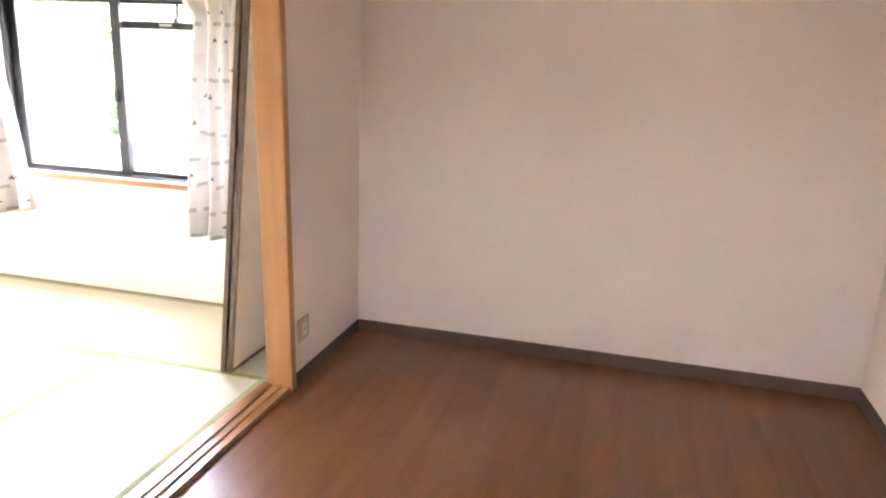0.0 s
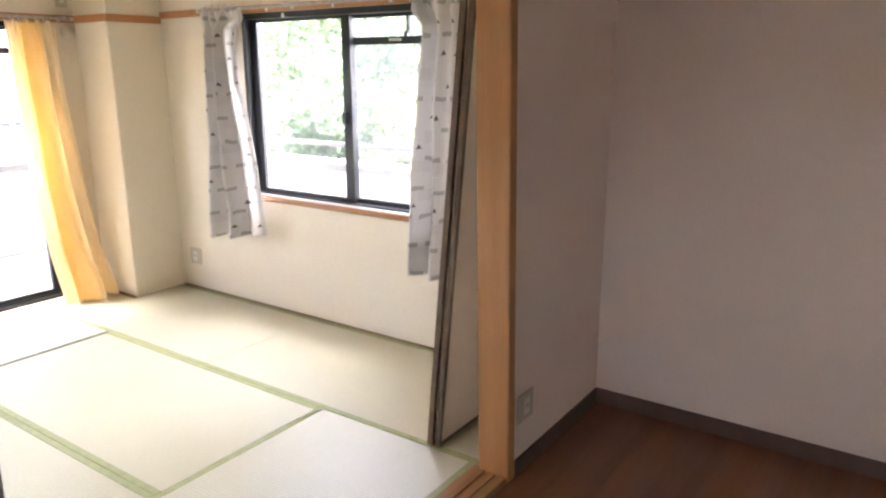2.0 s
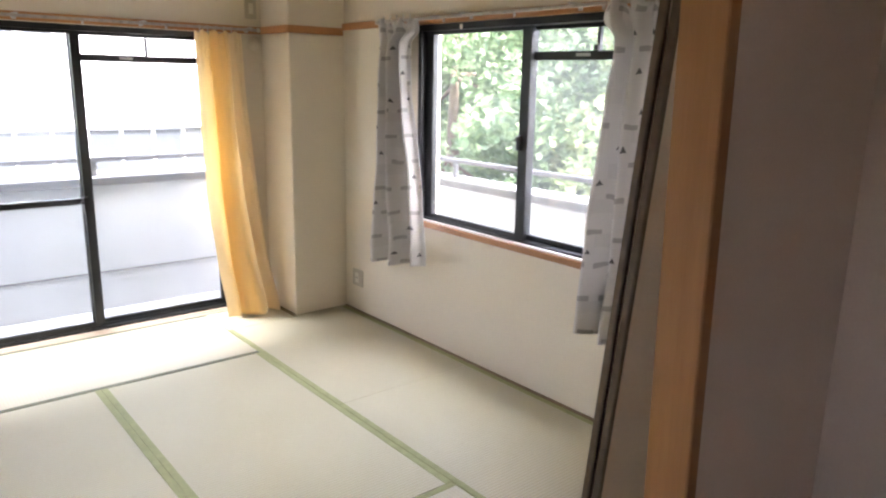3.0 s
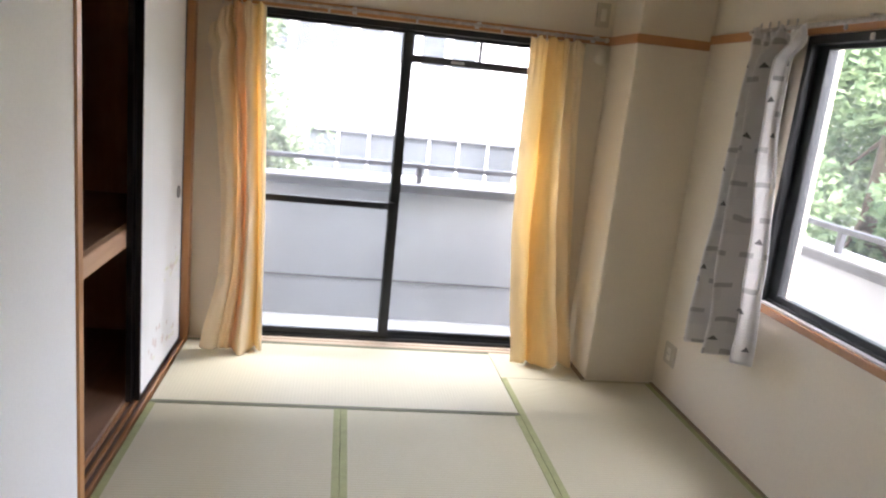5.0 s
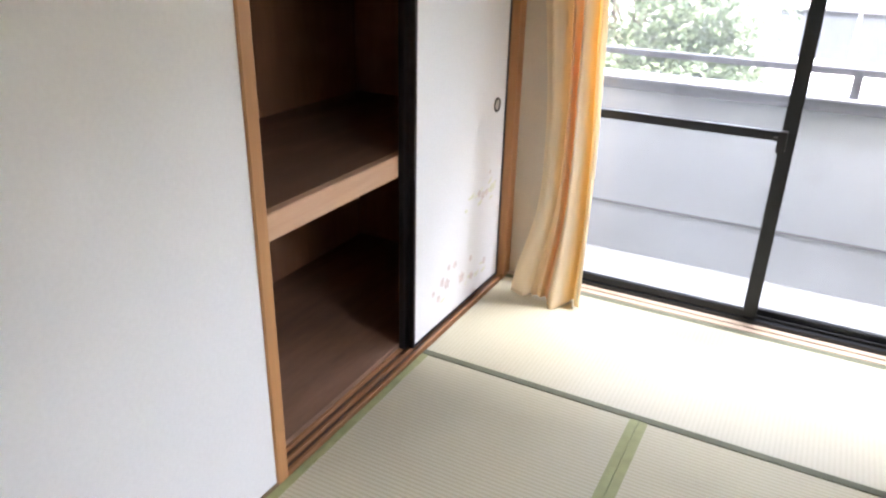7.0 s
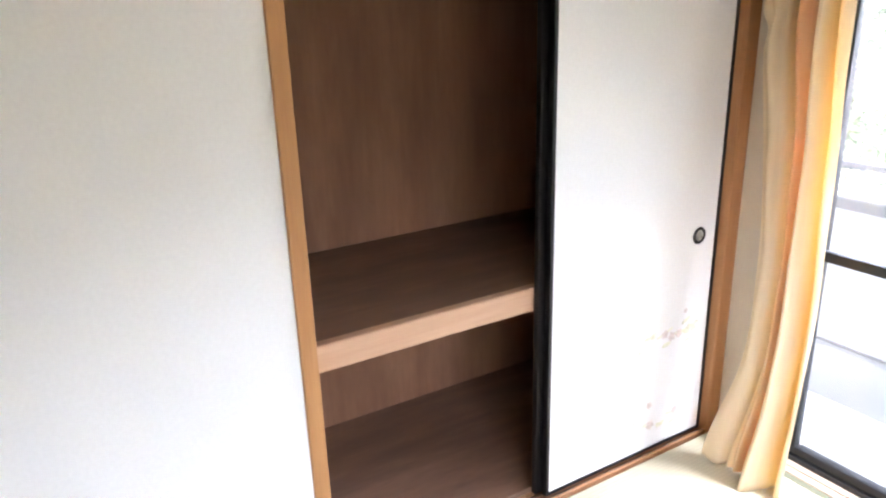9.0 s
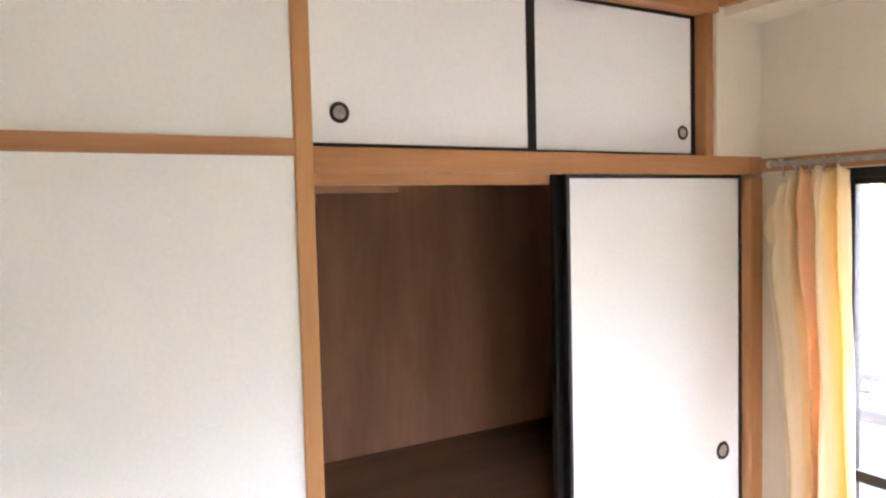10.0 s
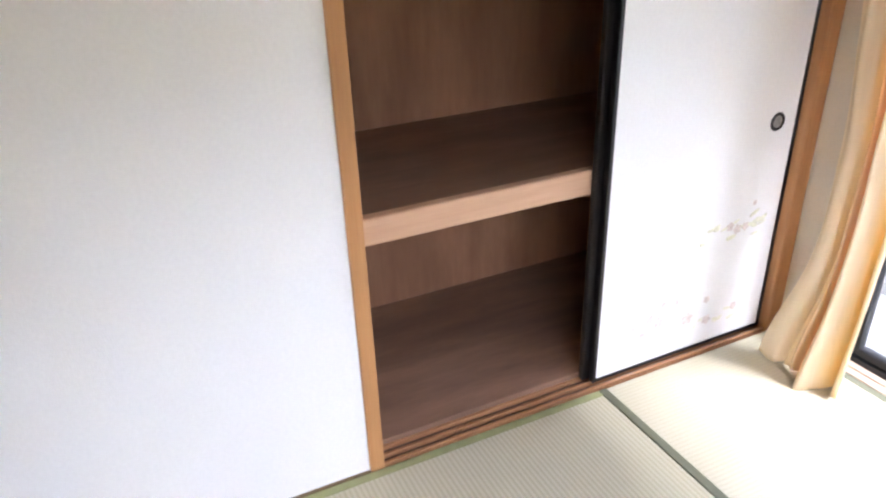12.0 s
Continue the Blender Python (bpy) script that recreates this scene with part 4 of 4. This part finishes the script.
# ---- wooden-floored room: baseboard and boards ----
for r in [(HE - 0.009, HE, HS, PS, FZ, 0.055), (1.722, HE - 0.009, PS - 0.009, PS, FZ, 0.055), (HW, HE - 0.009, HS, HS + 0.009, FZ, 0.055),
          (HW, HW + 0.009, HS + 0.009, PS, FZ, 0.055), (HW + 0.009, OX0 - 0.045, PS - 0.009, PS, FZ, 0.055)]:
    solid("baseboard", boxes(r, bevel=0.002), M_BASE, "dark grey-brown vinyl baseboard", "baseboard", "structure")

# ---- balcony ----
BY, BX, BZ, PT = 4.06, 3.29, -0.06, 0.80      # inner faces of the parapets, floor, wall top
solid("balcony_floor", boxes((-3, BX + 0.16, NW + OUT, BY + 0.16, -0.35, BZ), (EW + OUT, BX + 0.16, -6, NW + OUT, -0.35, BZ)),
      M_BALC, "pale grey balcony floor", "floor", "structure")
solid("wall_parapet_north", boxes((-3, BX + 0.16, BY, BY + 0.16, BZ, 0.20), (-3, BX + 0.16, BY + 0.004, BY + 0.16, 0.20, 0.208),
                                  (-3, BX + 0.16, BY, BY + 0.16, 0.208, PT)), M_PARAPET, "pale plastered balcony parapet with a joint line", "parapet", "structure")
solid("wall_parapet_east", boxes((BX, BX + 0.16, -6, BY, BZ, PT)), M_PARAPET, "pale plastered balcony parapet", "parapet", "structure")
solid("parapet_joint", boxes((-3, BX, BY - 0.002, BY + 0.002, 0.198, 0.212)), mat_plain("dark joint", (0.16, 0.16, 0.17), 0.9), "thin dark joint along the parapet", "joint", "structure")
# Cap and face differ in grey to put the sunlit top into the colour.
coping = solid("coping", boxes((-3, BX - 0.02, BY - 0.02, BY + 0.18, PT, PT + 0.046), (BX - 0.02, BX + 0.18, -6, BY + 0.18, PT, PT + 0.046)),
               M_COPING_FACE, "grey aluminium coping on the parapet, sunlit top put in paler", "coping", "structure")
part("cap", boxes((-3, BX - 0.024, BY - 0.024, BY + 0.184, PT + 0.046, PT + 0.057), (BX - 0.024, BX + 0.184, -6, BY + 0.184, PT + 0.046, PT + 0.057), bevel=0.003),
     M_COPING, coping, "top made paler for the sun on it")
handrail = thing("balcony_handrail", (1.28, BY + 0.05, PT + 0.055), "slim dark grey metal handrail on short posts", "handrail")
part("rail", boxes((-3, BX + 0.07, BY + 0.03, BY + 0.075, 0.955, 0.985), (BX + 0.03, BX + 0.075, -6, BY + 0.03, 0.965, 0.995), bevel=0.004), M_HANDRAIL, handrail)
for px in (-2.2, -0.46, 1.28, 3.0):
    part("post", boxes((px - 0.018, px + 0.018, BY + 0.038, BY + 0.068, PT + 0.055, 0.956), bevel=0.003), M_HANDRAIL, handrail)
for py in (-1.5, -0.1, 1.35, 2.80):
    part("post", boxes((BX + 0.038, BX + 0.068, py - 0.018, py + 0.018, PT + 0.055, 0.966), bevel=0.003), M_HANDRAIL, handrail)

# ---- outside ----
solid("ground", boxes((-300, 300, -300, 300, -7.4, -7.0)), M_GROUND, "paved and planted ground far below", "ground", "structure")
FY = 19.0
house = thing("white_building", (8, FY, -7), "long white office building with window bands", "building")
BANDS = ((-1.0, 0.15), (1.97, 3.5))
part("wall", boxes((-9, 30, FY, FY + 9, -7, -1.0), (-9, 30, FY + 0.18, FY + 9, -1.0, 0.15), (-9, 30, FY, FY + 9, 0.15, 1.97),
                   (-9, 30, FY + 0.18, FY + 9, 1.97, 3.5), (-9, 30, FY, FY + 9, 3.5, 5.2), (-9, -0.2, FY, FY + 0.179, -1.0, 0.15),
                   (-9, -2.44, FY, FY + 0.179, 1.97, 3.5), (4.34, 30, FY, FY + 0.179, 1.97, 3.5)), M_FACADE, house)
part("roof", boxes((-9.3, 30.3, FY - 0.3, FY + 9.3, 5.2, 5.45)), M_COPING, house)
part("ledge", boxes((-9, 30, FY - 0.10, FY - 0.001, 0.16, 0.24)), M_FACADE, house)
for z0, z1 in BANDS:
    for k in range(30) if z0 < 0 else range(-3, 5):
        x = (-0.2 if z0 < 0 else 0.05) + k * 0.82
        if z0 > 0:
            part("pier", boxes((x - 0.025, x + 0.175, FY + 0.01, FY + 0.178, z0, z1)), M_FACADE, house)
        w = part("window", boxes((x, x + 0.07, FY + 0.02, FY + 0.17, z0, z1), (x + 0.07, x + 0.82, FY + 0.06, FY + 0.15, z0, z0 + 0.06),
                                 (x + 0.07, x + 0.82, FY + 0.06, FY + 0.15, z1 - 0.06, z1)), M_FARFRAME, house)
        part("pane", boxes((x + 0.072, x + 0.818, FY + 0.10, FY + 0.12, z0 + 0.06, z1 - 0.06)), M_FARGLASS, w)


def tree(at, height, crown_z, radii, leaves, size, material, seed, label):
    """A tapered trunk with limbs and a crown of small leaves gathered in uneven clumps."""
    rnd = random.Random(seed)
    ob = thing("tree", at, label, "tree")
    base = Vector(at)
    centre = base + Vector((0, 0, crown_z))
    clumps = []
    for _ in range(90):
        d = Vector((rnd.gauss(0, 1), rnd.gauss(0, 1), rnd.gauss(0, 1))).normalized()
        q = rnd.uniform(0.25, 1.0) ** 0.6
        clumps.append((centre + Vector((d.x * radii[0], d.y * radii[0], d.z * radii[1])) * q, rnd.uniform(0.22, 0.48) * radii[0] * 0.62))
    b = bmesh.new()

    def limb(p, q, r0, r1):
        n, rings = 7, []
        ax = (q - p).normalized()
        s = ax.orthogonal().normalized()
        t = ax.cross(s)
        for k in range(5):
            f = k / 4
            c = p.lerp(q, f) + s * math.sin(f * 3 + r0 * 50) * r0 * 0.8
            r = r0 + (r1 - r0) * f
            rings.append([b.verts.new(c + (s * math.cos(math.tau * j / n) + t * math.sin(math.tau * j / n)) * r) for j in range(n)])
        for ra, rb in zip(rings[:-1], rings[1:]):
            for j in range(n):
                b.faces.new((ra[j], ra[(j + 1) % n], rb[(j + 1) % n], rb[j]))
    fork = base + Vector((0, 0, crown_z - radii[1] * 0.7))
    limb(base, fork, height * 0.022, height * 0.015)
    limb(fork, centre + Vector((0.1, 0.1, radii[1] * 0.6)), height * 0.014, 0.02)
    for c, _ in clumps[:9]:
        limb(fork + Vector((0, 0, rnd.uniform(0, radii[1] * 0.8))), c, height * 0.004, 0.006)
    part("trunk", b, M_BARK, ob, "", True)
    verts, faces = [], []
    for k in range(leaves):
        c, r = clumps[k % len(clumps)]
        d = Vector((rnd.gauss(0, 1), rnd.gauss(0, 1), rnd.gauss(0, 0.75)))
        p = c + d.normalized() * r * rnd.uniform(0.15, 1.0) ** 0.5 - base
        e = Euler((rnd.gauss(0, 0.55), rnd.gauss(0, 0.55), rnd.uniform(0, math.tau))).to_matrix()
        s = size * rnd.uniform(0.6, 1.3)
        n = len(verts)
        for a in ((-0.5, 0, 0), (0, 0.32, 0.05), (0.5, 0, -0.12), (0, -0.32, 0.05)):
            verts.append(p + e @ (Vector(a) * s))
        faces.append((n, n + 1, n + 2, n + 3))
    me = bpy.data.meshes.new("crown")
    me.from_pydata([tuple(v) for v in verts], [], faces)
    me.materials.append(material)
    cr = new("crown", me)
    cr.parent = ob
    ORG[cr] = ORG[ob]
    return ob


G = -7.0
tree((8.6, 5.2, G), 10, 7.6, (2.3, 2.6), 26000, 0.16, M_LEAF_A, 1, "leafy green broadleaf tree beyond the balcony")
tree((8.2, 8.6, G), 11, 8.4, (2.6, 3.0), 26000, 0.16, M_LEAF_A, 2, "leafy green broadleaf tree beyond the balcony")
tree((7.6, 3.0, G), 10, 7.4, (1.9, 2.4), 22000, 0.145, M_LEAF_B, 3, "yellow-green broadleaf tree beyond the balcony")
tree((11.5, 11.5, G), 12, 8.8, (3.0, 3.4), 18000, 0.136, M_LEAF_A, 4, "tall green broadleaf tree")
tree((12.5, 6.5, G), 12, 9.0, (3.0, 3.4), 18000, 0.136, M_LEAF_B, 5, "tall yellow-green broadleaf tree")
tree((-1.6, 11.6, G), 9.5, 7.6, (1.9, 2.1), 14000, 0.11, M_LEAF_C, 6, "light green broadleaf tree before the white building")
tree((-5.0, 12.5, G), 10, 7.6, (2.3, 2.6), 14000, 0.12, M_LEAF_C, 7, "light green broadleaf tree")
tree((-0.95, 12.6, G), 8, 6.75, (1.25, 0.75), 8000, 0.11, M_LEAF_C, 10, "low light green tree before the white building")
tree((15.0, 10.0, G), 12, 8.6, (3.4, 3.4), 14000, 0.16, M_LEAF_A, 8, "tall green broadleaf tree")
tree((14.5, 15.5, G), 12, 8.6, (3.4, 3.4), 14000, 0.16, M_LEAF_B, 9, "tall yellow-green broadleaf tree")

# ---- floorboards of the wooden room, one object each ----
floor = thing("floor", (0, -1.5, FZ), "brown wooden floorboards with a soft sheen", "floor", "structure")
meshes = {}
width = 0.1515
for k in range(math.ceil((PS - HS) / width)):
    y1 = PS - k * width
    w0 = min(width, y1 - HS) - 0.0003
    cut = (HW, HW + (1.1 if k % 2 else 2.0), HE - (1.1 if k % 2 else 1.9), HE)
    for a, b in zip(cut[:-1], cut[1:]):
        key = (round(b - a, 4), round(w0, 4))
        if key not in meshes:
            meshes[key] = mesh_of("floorboard", boxes((0, b - a - 0.0004, 0, w0, -0.012, 0)), M_FLOORBOARD)
        ob = new("floorboard", meshes[key])
        ob.parent = floor
        ob.location = Vector((a, y1 - w0, FZ)) - Vector((0, -1.5, FZ))
solid("floor_underlay", boxes((HW - 0.1, HE + 0.1, HS - 0.1, PS, FZ - 0.10, FZ - 0.0125)), M_BASE, "dark underlay beneath the floorboards", "floor", "structure")
